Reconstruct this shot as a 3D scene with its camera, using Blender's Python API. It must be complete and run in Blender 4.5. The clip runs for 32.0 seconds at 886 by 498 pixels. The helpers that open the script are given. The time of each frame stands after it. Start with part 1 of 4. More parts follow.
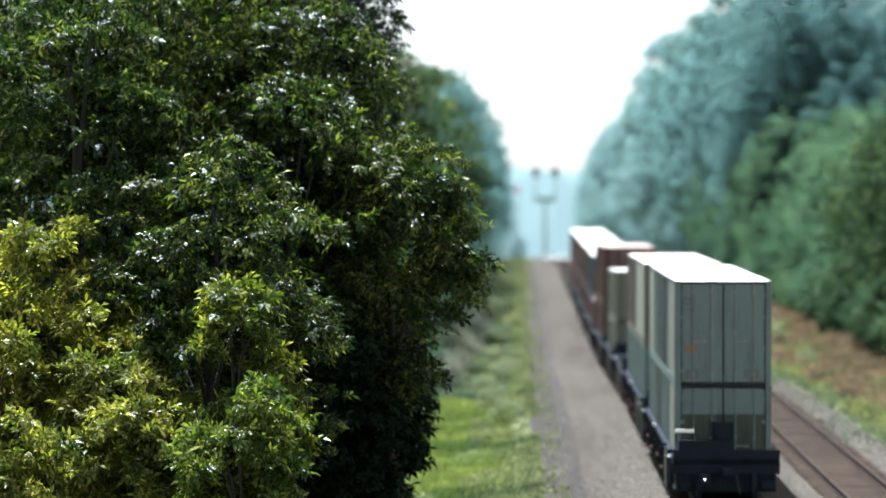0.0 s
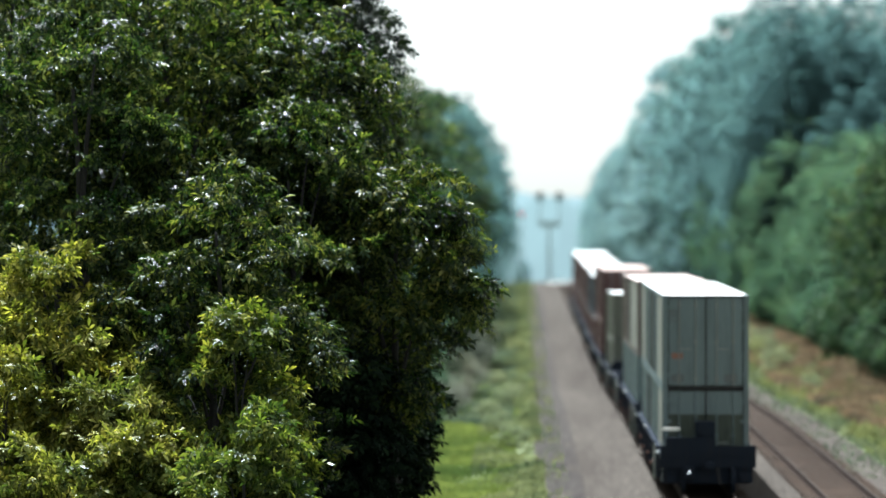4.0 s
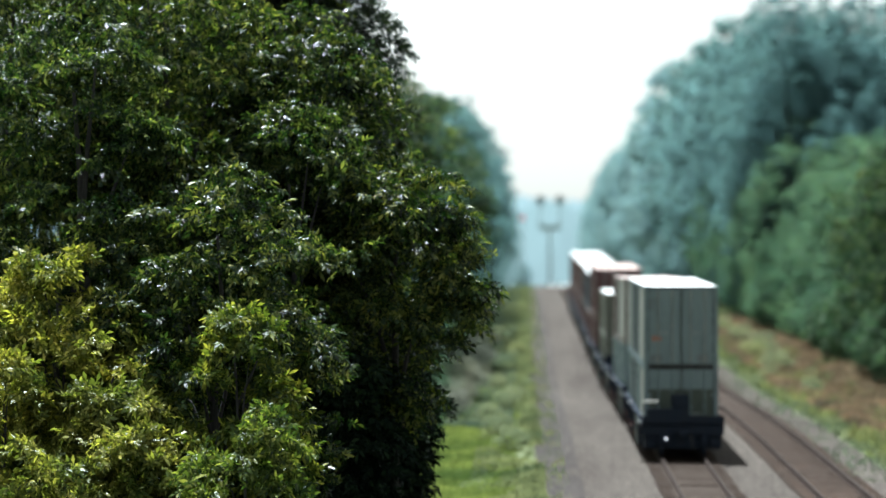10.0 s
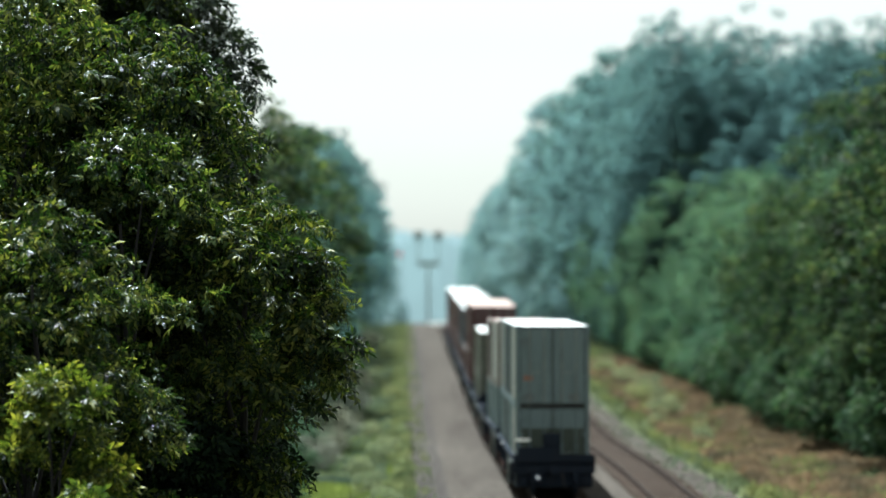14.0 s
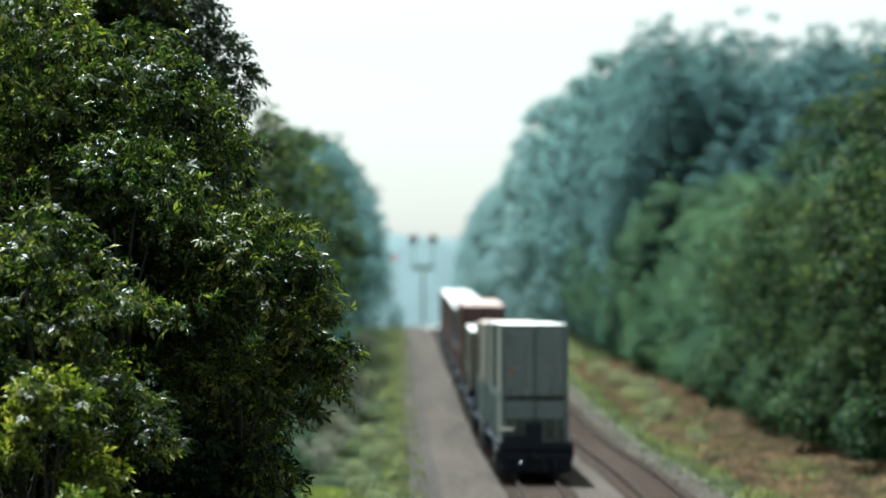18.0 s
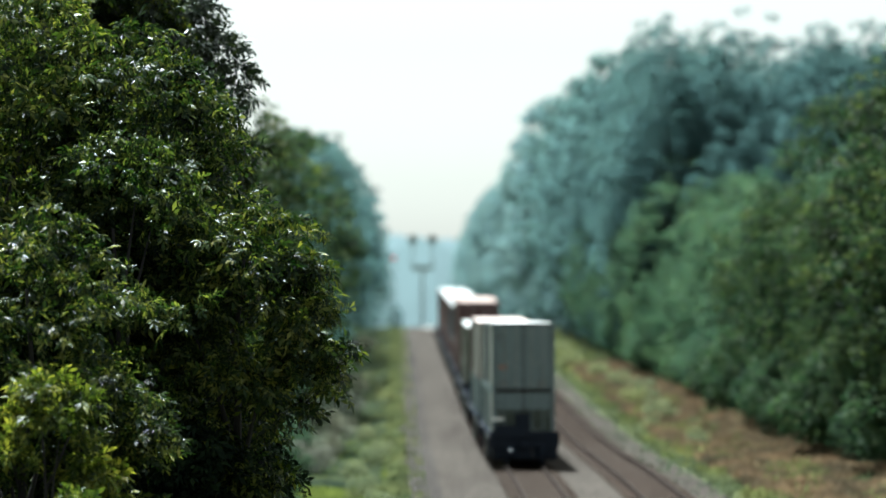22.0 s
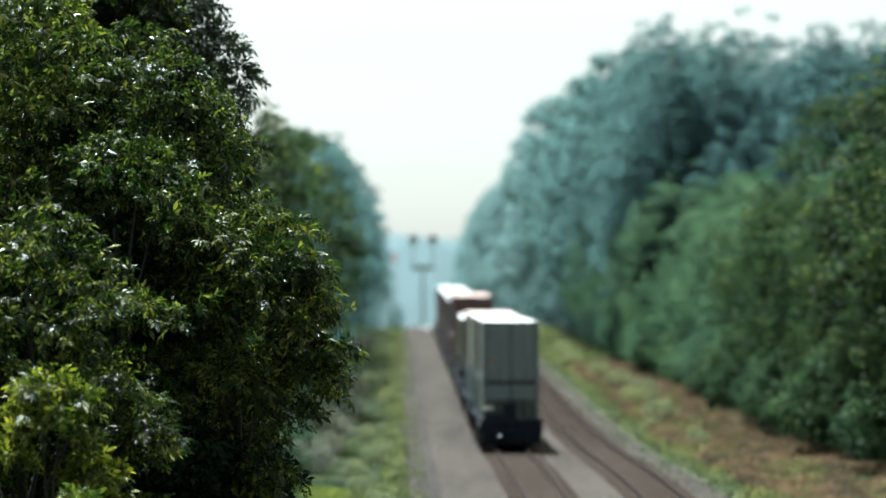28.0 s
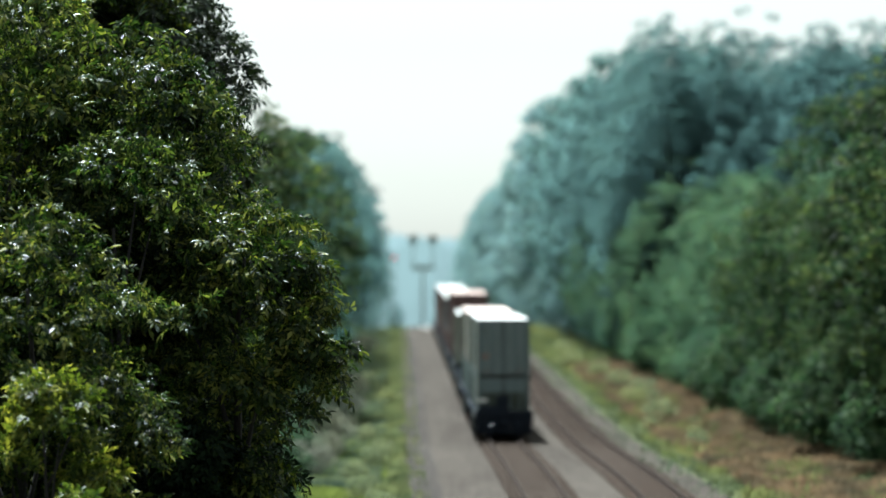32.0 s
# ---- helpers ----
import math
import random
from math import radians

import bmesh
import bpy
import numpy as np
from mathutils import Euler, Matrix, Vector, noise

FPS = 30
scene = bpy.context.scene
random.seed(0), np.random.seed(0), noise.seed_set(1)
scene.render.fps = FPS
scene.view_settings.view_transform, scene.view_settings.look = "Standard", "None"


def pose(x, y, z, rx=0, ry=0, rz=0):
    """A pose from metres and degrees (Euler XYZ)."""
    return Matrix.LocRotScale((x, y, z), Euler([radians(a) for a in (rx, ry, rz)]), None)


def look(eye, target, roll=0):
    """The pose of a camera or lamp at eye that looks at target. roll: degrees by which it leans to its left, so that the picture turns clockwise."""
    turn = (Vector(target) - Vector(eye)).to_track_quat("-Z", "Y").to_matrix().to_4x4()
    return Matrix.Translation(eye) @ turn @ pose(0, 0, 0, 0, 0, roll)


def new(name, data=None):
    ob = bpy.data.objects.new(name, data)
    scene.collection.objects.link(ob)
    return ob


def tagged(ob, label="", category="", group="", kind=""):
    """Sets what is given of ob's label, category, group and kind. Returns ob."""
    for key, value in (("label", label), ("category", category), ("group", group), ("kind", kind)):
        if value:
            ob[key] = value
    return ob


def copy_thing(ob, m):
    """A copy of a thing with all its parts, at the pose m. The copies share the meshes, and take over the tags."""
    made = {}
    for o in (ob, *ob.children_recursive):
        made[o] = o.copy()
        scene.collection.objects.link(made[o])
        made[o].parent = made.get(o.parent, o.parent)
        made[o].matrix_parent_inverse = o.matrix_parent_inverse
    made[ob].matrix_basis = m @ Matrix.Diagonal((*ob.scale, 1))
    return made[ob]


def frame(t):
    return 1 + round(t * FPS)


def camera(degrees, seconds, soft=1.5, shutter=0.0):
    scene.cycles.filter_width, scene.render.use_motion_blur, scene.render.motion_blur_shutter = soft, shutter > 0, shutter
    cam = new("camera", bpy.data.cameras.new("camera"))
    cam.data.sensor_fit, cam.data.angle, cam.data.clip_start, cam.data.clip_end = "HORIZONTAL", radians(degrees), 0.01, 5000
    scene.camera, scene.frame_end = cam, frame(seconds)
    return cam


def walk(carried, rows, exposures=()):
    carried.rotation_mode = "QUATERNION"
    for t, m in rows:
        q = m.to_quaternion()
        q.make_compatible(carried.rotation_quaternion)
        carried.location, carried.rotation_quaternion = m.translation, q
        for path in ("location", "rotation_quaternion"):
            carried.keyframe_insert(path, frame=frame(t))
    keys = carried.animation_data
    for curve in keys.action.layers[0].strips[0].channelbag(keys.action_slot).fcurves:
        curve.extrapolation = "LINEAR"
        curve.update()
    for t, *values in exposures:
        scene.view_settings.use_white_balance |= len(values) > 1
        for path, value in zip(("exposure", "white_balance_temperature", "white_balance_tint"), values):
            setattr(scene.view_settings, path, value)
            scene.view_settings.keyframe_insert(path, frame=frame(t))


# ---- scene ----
import itertools

# ---------------------------------------------------------------- camera
cam = camera(16.9, 32.0, soft=1.55)
cam.data.dof.use_dof = True
cam.data.dof.focus_distance = 63.0
cam.data.dof.aperture_fstop = 0.44
walk(cam, [
    (0, pose(-0.25, -9.30, 8.05, 89.179, 0, 1.417)),
    (0.5, pose(-0.25, -9.30, 8.05, 89.305, 0, 1.454)),
    (1, pose(-0.25, -9.30, 8.05, 89.408, 0, 1.482)),
    (1.5, pose(-0.25, -9.30, 8.05, 89.488, 0, 1.502)),
    (2, pose(-0.25, -9.30, 8.05, 89.541, 0, 1.526)),
    (2.5, pose(-0.25, -9.30, 8.05, 89.591, 0, 1.483)),
    (3, pose(-0.25, -9.30, 8.05, 89.631, 0, 1.490)),
    (3.5, pose(-0.25, -9.30, 8.05, 89.641, 0, 1.494)),
    (5.5, pose(-0.25, -9.30, 8.05, 89.701, 0, 1.507)),
    (7.5, pose(-0.25, -9.30, 8.05, 89.717, 0, 1.509)),
    (9.5, pose(-0.25, -9.30, 8.05, 89.721, 0, 1.509)),
    (11, pose(-0.25, -9.30, 8.05, 89.727, 0, 1.503)),
    (11.2, pose(-0.25, -9.30, 8.05, 90.107, 0, 1.690)),
    (11.3, pose(-0.24, -8.99, 8.06, 90.558, 0, 1.559)),
    (11.4, pose(-0.22, -8.33, 8.08, 90.677, 0, 1.296)),
    (11.5, pose(-0.20, -7.32, 8.11, 90.638, 0, 0.336)),
    (11.6, pose(-0.16, -6.07, 8.15, 90.510, 0, 0.428)),
    (11.7, pose(-0.13, -4.81, 8.19, 90.154, 0, 0.488)),
    (11.8, pose(-0.10, -3.58, 8.22, 89.971, 0, 0.537)),
    (11.9, pose(-0.06, -2.37, 8.26, 89.756, 0, 0.466)),
    (12, pose(-0.03, -1.16, 8.29, 89.731, 0, 0.133)),
    (12.1, pose(-0.02, -0.70, 8.31, 89.924, 0, -0.485)),
    (12.2, pose(-0.01, -0.23, 8.32, 90.188, 0, -0.650)),
    (12.3, pose(-0.00, -0.12, 8.33, 90.349, 0, -0.683)),
    (12.5, pose(0.00, 0.00, 8.33, 90.247, 0, -0.745)),
    (13, pose(0.00, 0.00, 8.33, 90.320, 0, -0.782)),
    (13.5, pose(0.00, 0.00, 8.33, 90.350, 0, -0.785)),
    (14, pose(0.00, 0.00, 8.33, 90.379, 0, -0.808)),
    (14.5, pose(0.00, 0.00, 8.33, 90.410, 0, -0.852)),
    (16.5, pose(0.00, 0.00, 8.33, 90.429, 0, -0.899)),
    (18, pose(0.00, 0.00, 8.33, 90.448, 0, -0.906)),
    (19.5, pose(0.00, 0.00, 8.33, 90.465, 0, -0.918)),
    (22, pose(0.00, 0.00, 8.33, 90.456, 0, -0.919)),
    (25, pose(0.00, 0.00, 8.33, 90.445, 0, -0.905)),
    (27.5, pose(0.00, 0.00, 8.33, 90.452, 0, -0.910)),
    (30, pose(0.00, 0.00, 8.33, 90.447, 0, -0.910)),
    (32, pose(0.00, 0.00, 8.33, 90.450, 0, -0.911)),
], exposures=((0, 1.78, 5450, 7), (1.8, 1.57, 5460, 6), (10.8, 1.48, 5450, 4), (12.6, 1.32, 5500, 1), (32, 1.32, 5500, 1)))

# ---------------------------------------------------------------- sky and sun
SUN_TO = Vector((-0.15, 0.36, 1.0)).normalized()   # high, ahead and a little to the left
world = bpy.data.worlds.new("summer_sky")
scene.world = world
world.use_nodes = True
wn = world.node_tree.nodes
wl = world.node_tree.links
sky = wn.new("ShaderNodeTexSky")
sky.sky_type = "NISHITA"
sky.sun_disc = False
sky.sun_elevation = math.asin(SUN_TO.z)
sky.sun_rotation = math.atan2(SUN_TO.x, SUN_TO.y)
sky.air_density = 1.0
sky.dust_density = 1.0
sky.ozone_density = 1.0
wn["Background"].inputs["Strength"].default_value = 0.069
milky = wn.new("ShaderNodeHueSaturation")   # summer haze takes the blue out of the sky
milky.inputs["Saturation"].default_value = 0.14
wl.new(sky.outputs[0], milky.inputs["Color"])
cream = wn.new("ShaderNodeMix")   # and leaves it slightly creamy
cream.data_type, cream.blend_type = "RGBA", "MULTIPLY"
cream.inputs[0].default_value = 1.0
cream.inputs[7].default_value = (1.075, 1.0, 0.855, 1)
wl.new(milky.outputs[0], cream.inputs[6])
wl.new(cream.outputs[2], wn["Background"].inputs[0])

sun = new("sun", bpy.data.lights.new("sun", "SUN"))
sun.data.energy = 5.4
sun.data.angle = radians(0.6)
sun.data.color = (1.0, 0.95, 0.86)
sun.matrix_world = look((0, 0, 60), Vector((0, 0, 60)) - SUN_TO)


# ---------------------------------------------------------------- materials
def material(name, rough=0.7, metal=0.0):
    m = bpy.data.materials.new(name)
    m.use_nodes = True
    b = m.node_tree.nodes["Principled BSDF"]
    b.inputs["Roughness"].default_value = rough
    b.inputs["Metallic"].default_value = metal
    return m, m.node_tree.nodes, m.node_tree.links, b


def ramp(nodes, links, fac, stops):
    r = nodes.new("ShaderNodeValToRGB")
    el = r.color_ramp.elements
    while len(el) < len(stops):
        el.new(0.5)
    for e, (p, c) in zip(el, stops):
        e.position, e.color = p, (*c, 1)
    links.new(fac, r.inputs[0])
    return r.outputs[0]


def noise_tex(nodes, links, scale, detail=4.0, rough=0.6, stretch=None):
    n = nodes.new("ShaderNodeTexNoise")
    n.inputs["Scale"].default_value = scale
    n.inputs["Detail"].default_value = detail
    n.inputs["Roughness"].default_value = rough
    c = nodes.new("ShaderNodeTexCoord")
    if stretch:
        mp = nodes.new("ShaderNodeMapping")
        mp.inputs["Scale"].default_value = stretch
        links.new(c.outputs["Object"], mp.inputs[0])
        links.new(mp.outputs[0], n.inputs["Vector"])
    else:
        links.new(c.outputs["Object"], n.inputs["Vector"])
    return n.outputs["Fac"]


def mixed(nodes, links, fac, a, b, blend="MIX"):
    m = nodes.new("ShaderNodeMix")
    m.data_type, m.blend_type = "RGBA", blend
    for sock, v in ((m.inputs[0], fac), (m.inputs[6], a), (m.inputs[7], b)):
        if isinstance(v, (int, float)):
            sock.default_value = v
        elif isinstance(v, tuple):
            sock.default_value = (*v, 1)
        else:
            links.new(v, sock)
    return m.outputs[2]


def bumped(nodes, links, b, height, strength, distance=0.02):
    bp = nodes.new("ShaderNodeBump")
    bp.inputs["Strength"].default_value = strength
    bp.inputs["Distance"].default_value = distance
    links.new(height, bp.inputs["Height"])
    links.new(bp.outputs[0], b.inputs["Normal"])


def leaf_material(name, dark, mid, light, through_light=0.35, rough=0.38, patch=0.35, gloss=0.5, shine=(1.15, 1.25, 0.7), swing=1.0, see_through=0.0, ripple=0.0, differ=1.0):
    """Leaf blades: each differs in tone, whole boughs differ too, and some light comes through."""
    m, n, l, b = material(name, rough)
    geo = n.new("ShaderNodeNewGeometry")
    col = ramp(n, l, geo.outputs["Random Per Island"], [(0.0, dark), (0.6, mid), (1.0, light)])
    big = ramp(n, l, noise_tex(n, l, patch, 3), [(0.36, tuple(1 - swing * k for k in (0.50, 0.42, 0.48))), (0.66, tuple(1 + swing * k for k in (0.35, 0.25, 0.0)))])
    col = mixed(n, l, 1.0, col, big, "MULTIPLY")
    info = n.new("ShaderNodeObjectInfo")
    tint = ramp(n, l, info.outputs["Random"], [(0.0, tuple(1 - differ * k for k in (0.18, 0.10, 0.08))), (0.5, (1, 1, 1)), (1.0, tuple(1 + differ * k for k in (0.12, 0.08, -0.14)))])
    col = mixed(n, l, 1.0, col, tint, "MULTIPLY")
    l.new(col, b.inputs["Base Color"])
    b.inputs["Specular IOR Level"].default_value = gloss
    if ripple:   # veins and curl break up the shine
        bumped(n, l, b, noise_tex(n, l, 22.0, 2, 0.6), ripple, 0.03)
    t = n.new("ShaderNodeBsdfTranslucent")
    l.new(mixed(n, l, 1.0, col, shine, "MULTIPLY"), t.inputs["Color"])
    mx = n.new("ShaderNodeMixShader")
    mx.inputs[0].default_value = through_light
    l.new(b.outputs[0], mx.inputs[1])
    l.new(t.outputs[0], mx.inputs[2])
    out = mx.outputs[0]
    if see_through:   # part-transparent blades thin the shade inside far crowns, for a hazier look
        clear, loose = n.new("ShaderNodeBsdfTransparent"), n.new("ShaderNodeMixShader")
        loose.inputs[0].default_value = see_through
        l.new(out, loose.inputs[1])
        l.new(clear.outputs[0], loose.inputs[2])
        out = loose.outputs[0]
    l.new(out, n["Material Output"].inputs[0])
    return m


SUNNY = (1.65, 1.75, 0.72)   # light that comes through a leaf is brighter and yellower than what it throws back
# near leaf ramps run dark to bright: sunlit leaves and hollows in the colour
LEAF_NEAR = leaf_material("leaf_hickory", (0.009, 0.020, 0.009), (0.036, 0.060, 0.022), (0.170, 0.188, 0.066), 0.38, 0.26, 0.8, 0.18, SUNNY, 1.5, ripple=0.7)
# a brighter and a dimmer copy of the hickory leaf: sun and shade painted in
LEAF_LIT = leaf_material("leaf_hickory_lit", (0.022, 0.040, 0.014), (0.082, 0.112, 0.030), (0.235, 0.248, 0.072), 0.40, 0.26, 0.8, 0.18, SUNNY, 1.35, ripple=0.7)
LEAF_DIM = leaf_material("leaf_hickory_dim", (0.006, 0.015, 0.008), (0.025, 0.044, 0.018), (0.132, 0.148, 0.054), 0.36, 0.26, 0.8, 0.18, SUNNY, 1.55, ripple=0.7)
LEAF_TOP = leaf_material("leaf_dark_oak", (0.008, 0.014, 0.010), (0.018, 0.028, 0.016), (0.050, 0.066, 0.028), 0.12, 0.28, 0.4, 0.22)
LEAF_DARK = leaf_material("leaf_dark_wood", (0.012, 0.024, 0.014), (0.024, 0.040, 0.021), (0.056, 0.072, 0.030), 0.35, 0.5, 0.2, 0.14)
# near-black leaves: the shade of the hollow under the trees put into colour
LEAF_SHADE = leaf_material("leaf_shaded_hollow", (0.005, 0.010, 0.008), (0.009, 0.017, 0.010), (0.018, 0.030, 0.014), 0.06, 0.5, 0.4, 0.04)
LEAF_DEAD = leaf_material("leaf_withered", (0.07, 0.055, 0.025), (0.11, 0.085, 0.035), (0.15, 0.12, 0.05), 0.3, 0.6, 0.4, 0.2)
LEAF_YELLOW = leaf_material("leaf_yellow_green", (0.046, 0.062, 0.018), (0.155, 0.170, 0.048), (0.36, 0.35, 0.115), 0.40, 0.26, 0.8, 0.16, SUNNY, 1.35, ripple=0.7)
COOL = (0.92, 1.12, 0.86)
# wide ramp and bough swing: lit crown edges and shaded gaps put into colour
LEAF_WOOD = leaf_material("leaf_mixed_wood", (0.013, 0.032, 0.022), (0.032, 0.057, 0.034), (0.116, 0.134, 0.054), 0.46, 0.62, 0.34, 0.10, COOL, 1.45, 0.10)
# four leaf colours grow paler and bluer with distance: haze put into colour
LEAF_MID = leaf_material("leaf_wood_haze_tint", (0.058, 0.104, 0.086), (0.080, 0.130, 0.098), (0.120, 0.162, 0.104), 0.62, 0.66, 0.22, 0.10, COOL, 0.8, 0.36)
LEAF_TALL = leaf_material("leaf_tall_wood_hazed", (0.076, 0.128, 0.148), (0.086, 0.142, 0.158), (0.098, 0.154, 0.164), 0.80, 0.7, 0.14, 0.06, (0.97, 1.08, 0.97), 0.3, 0.36, differ=0.4)
LEAF_PALE = leaf_material("leaf_far_wood_hazed", (0.104, 0.168, 0.192), (0.116, 0.182, 0.204), (0.130, 0.196, 0.212), 0.78, 0.7, 0.1, 0.06, (0.96, 1.08, 0.99), 0.3, 0.34, differ=0.4)
LEAF_FAR = leaf_material("leaf_farthest_hazed", (0.172, 0.242, 0.280), (0.192, 0.264, 0.300), (0.212, 0.286, 0.316), 0.60, 0.7, 0.08, 0.08, (0.95, 1.1, 1.0), 0.3, 0.36, differ=0.4)
LEAF_BUSH = leaf_material("leaf_bush", (0.030, 0.060, 0.040), (0.048, 0.084, 0.054), (0.096, 0.126, 0.066), 0.42, 0.6, 0.2, 0.10, COOL, 0.9, 0.10)
LEAF_BRUSH = leaf_material("leaf_pale_brush", (0.150, 0.160, 0.140), (0.190, 0.196, 0.172), (0.240, 0.236, 0.200), 0.55, 0.7, 0.3, 0.06, (1.0, 1.0, 0.92), 0.5, 0.40)
LEAF_WEED = leaf_material("leaf_weeds", (0.160, 0.182, 0.116), (0.206, 0.226, 0.142), (0.268, 0.280, 0.168), 0.50, 0.7, 0.5, 0.06, (1.03, 1.07, 0.88), 0.5, 0.35)
GRASS_GREEN = leaf_material("grass_green", (0.138, 0.184, 0.072), (0.176, 0.226, 0.090), (0.218, 0.264, 0.110), 0.52, 0.7, 0.25, 0.06, (1.05, 1.08, 0.8))
# olive and yellow grass greyed and blued: haze over the verge painted in
GRASS_OLIVE = leaf_material("grass_olive", (0.126, 0.152, 0.130), (0.162, 0.190, 0.158), (0.206, 0.232, 0.182), 0.52, 0.7, 0.25, 0.06, (0.98, 1.03, 0.94))
GRASS_YELLOW = leaf_material("grass_yellow", (0.154, 0.176, 0.118), (0.200, 0.222, 0.144), (0.262, 0.278, 0.168), 0.52, 0.7, 0.25, 0.06, (0.99, 1.05, 0.88))
GRASS_RED = leaf_material("grass_russet", (0.204, 0.156, 0.130), (0.252, 0.196, 0.158), (0.292, 0.238, 0.182), 0.45, 0.7, 0.3, 0.06, (1.0, 0.94, 0.88))


def bark_material():
    m, n, l, b = material("bark", 0.9)
    f = noise_tex(n, l, 3.0, 6, 0.7, (4, 4, 0.6))
    l.new(ramp(n, l, f, [(0.3, (0.008, 0.008, 0.008)), (0.7, (0.024, 0.021, 0.019))]), b.inputs["Base Color"])
    bumped(n, l, b, f, 0.8, 0.05)
    return m


def ballast_material(name="ballast", tone=(0.78, 0.735, 0.685)):
    m, n, l, b = material(name, 0.95)
    b.inputs["Specular IOR Level"].default_value = 0.08
    v = n.new("ShaderNodeTexVoronoi")
    v.inputs["Scale"].default_value = 13.0
    c = n.new("ShaderNodeTexCoord")
    l.new(c.outputs["Object"], v.inputs["Vector"])
    stone = ramp(n, l, v.outputs["Color"], [(0.0, (0.022, 0.020, 0.018)), (0.5, (0.076, 0.068, 0.062)), (1.0, (0.190, 0.172, 0.156))])
    worn = ramp(n, l, noise_tex(n, l, 0.25, 5, 0.65, (1.6, 0.16, 1)), [(0.30, (0.66, 0.63, 0.61)), (0.5, (0.96, 0.94, 0.91)), (0.72, (1.22, 1.20, 1.15))])
    l.new(mixed(n, l, 1.0, mixed(n, l, 1.0, stone, worn, "MULTIPLY"), tone, "MULTIPLY"), b.inputs["Base Color"])
    bumped(n, l, b, v.outputs["Distance"], 0.9, 0.05)
    return m


def earth_material():
    m, n, l, b = material("verge_earth", 0.95)
    b.inputs["Specular IOR Level"].default_value = 0.08
    f = noise_tex(n, l, 0.6, 6, 0.65)
    l.new(ramp(n, l, f, [(0.3, (0.090, 0.108, 0.054)), (0.55, (0.114, 0.132, 0.066)), (0.75, (0.136, 0.142, 0.078))]), b.inputs["Base Color"])
    bumped(n, l, b, noise_tex(n, l, 4.0, 5), 0.8, 0.1)
    return m


def painted(name, base, stain, rough=0.45, streak=0.5, metal=0.0, gloss=0.4):
    """Weathered sheet-metal paint with streaks that run down and blotches."""
    m, n, l, b = material(name, rough, metal)
    down = noise_tex(n, l, 1.6, 6, 0.65, (5, 5, 0.45))
    blot = noise_tex(n, l, 1.1, 5, 0.7)
    c1 = mixed(n, l, ramp(n, l, down, [(0.48, (0, 0, 0)), (0.72, (streak, streak, streak))]), base, stain)
    c2 = mixed(n, l, ramp(n, l, blot, [(0.55, (0, 0, 0)), (0.75, (streak * 0.7, streak * 0.7, streak * 0.7))]), c1, stain)
    l.new(c2, b.inputs["Base Color"])
    l.new(ramp(n, l, blot, [(0.3, (rough - 0.1,) * 3), (0.8, (rough + 0.2,) * 3)]), b.inputs["Roughness"])
    b.inputs["Specular IOR Level"].default_value = gloss
    bumped(n, l, b, blot, 0.15, 0.01)
    return m


BARK = bark_material()
BALLAST = ballast_material(tone=(0.76, 0.735, 0.71))
BALLAST_RUST = ballast_material("ballast_rust_stained", (0.34, 0.20, 0.125))
BALLAST_BROWN = ballast_material("ballast_between_rails", (0.54, 0.48, 0.43))
BALLAST_OLD = ballast_material("ballast_old_cinders", (0.56, 0.555, 0.57))
EARTH = earth_material()
PAINT_GREY = painted("paint_pale_grey", (0.130, 0.170, 0.178), (0.050, 0.064, 0.066), streak=0.5)
PAINT_BROWN = painted("paint_oxide_brown", (0.085, 0.036, 0.036), (0.065, 0.032, 0.028))
PAINT_TAN = painted("paint_faded_tan", (0.135, 0.108, 0.096), (0.09, 0.07, 0.062))
PAINT_BLUE = painted("paint_dull_blue", (0.045, 0.060, 0.080), (0.05, 0.05, 0.05))
# pale roof metal, with the sun's glare partly put into the colour
ROOF = painted("roof_pale_sunlit", (0.64, 0.64, 0.63), (0.44, 0.43, 0.41), 0.42, 0.3)
# brownish roofs take the sunlit tone of the paint as their colour
ROOF_BROWN = painted("roof_sunlit_oxide", (0.62, 0.50, 0.45), (0.44, 0.32, 0.28), 0.5, 0.4)
ROOF_OXIDE = painted("roof_sunlit_brown", (0.40, 0.29, 0.255), (0.24, 0.15, 0.13), 0.6, 0.5)
PAINT_OLIVE = painted("paint_dull_olive", (0.140, 0.145, 0.118), (0.075, 0.075, 0.062))
PANEL_PALE = painted("panel_pale_lit", (0.42, 0.42, 0.38), (0.24, 0.23, 0.20), 0.6, 0.6)
PANEL_DARK = painted("panel_dark_green", (0.070, 0.084, 0.082), (0.040, 0.044, 0.040), 0.7, 0.6)
DARK_STEEL = painted("car_black_steel", (0.012, 0.017, 0.027), (0.026, 0.024, 0.025), 0.8, 0.5, 0.0, 0.12)
SEAL = painted("rubber_and_shadow_gap", (0.02, 0.02, 0.02), (0.03, 0.03, 0.03), 0.8)
ROD = painted("galvanised_rod", (0.22, 0.24, 0.23), (0.12, 0.10, 0.09), 0.4, 0.5, 0.6)
RUSTY = painted("rusty_fitting", (0.16, 0.085, 0.06), (0.08, 0.05, 0.04), 0.8)
BAR_DARK = painted("marking_dark", (0.10, 0.115, 0.12), (0.12, 0.13, 0.12))
GRIME = painted("grime", (0.060, 0.072, 0.058), (0.020, 0.024, 0.020), 0.8, 0.95)
BAR_RUST = painted("marking_rust", (0.24, 0.11, 0.075), (0.2, 0.15, 0.12))
BAR_WHITE = painted("white_enamel", (0.82, 0.83, 0.80), (0.6, 0.58, 0.55), 0.3)
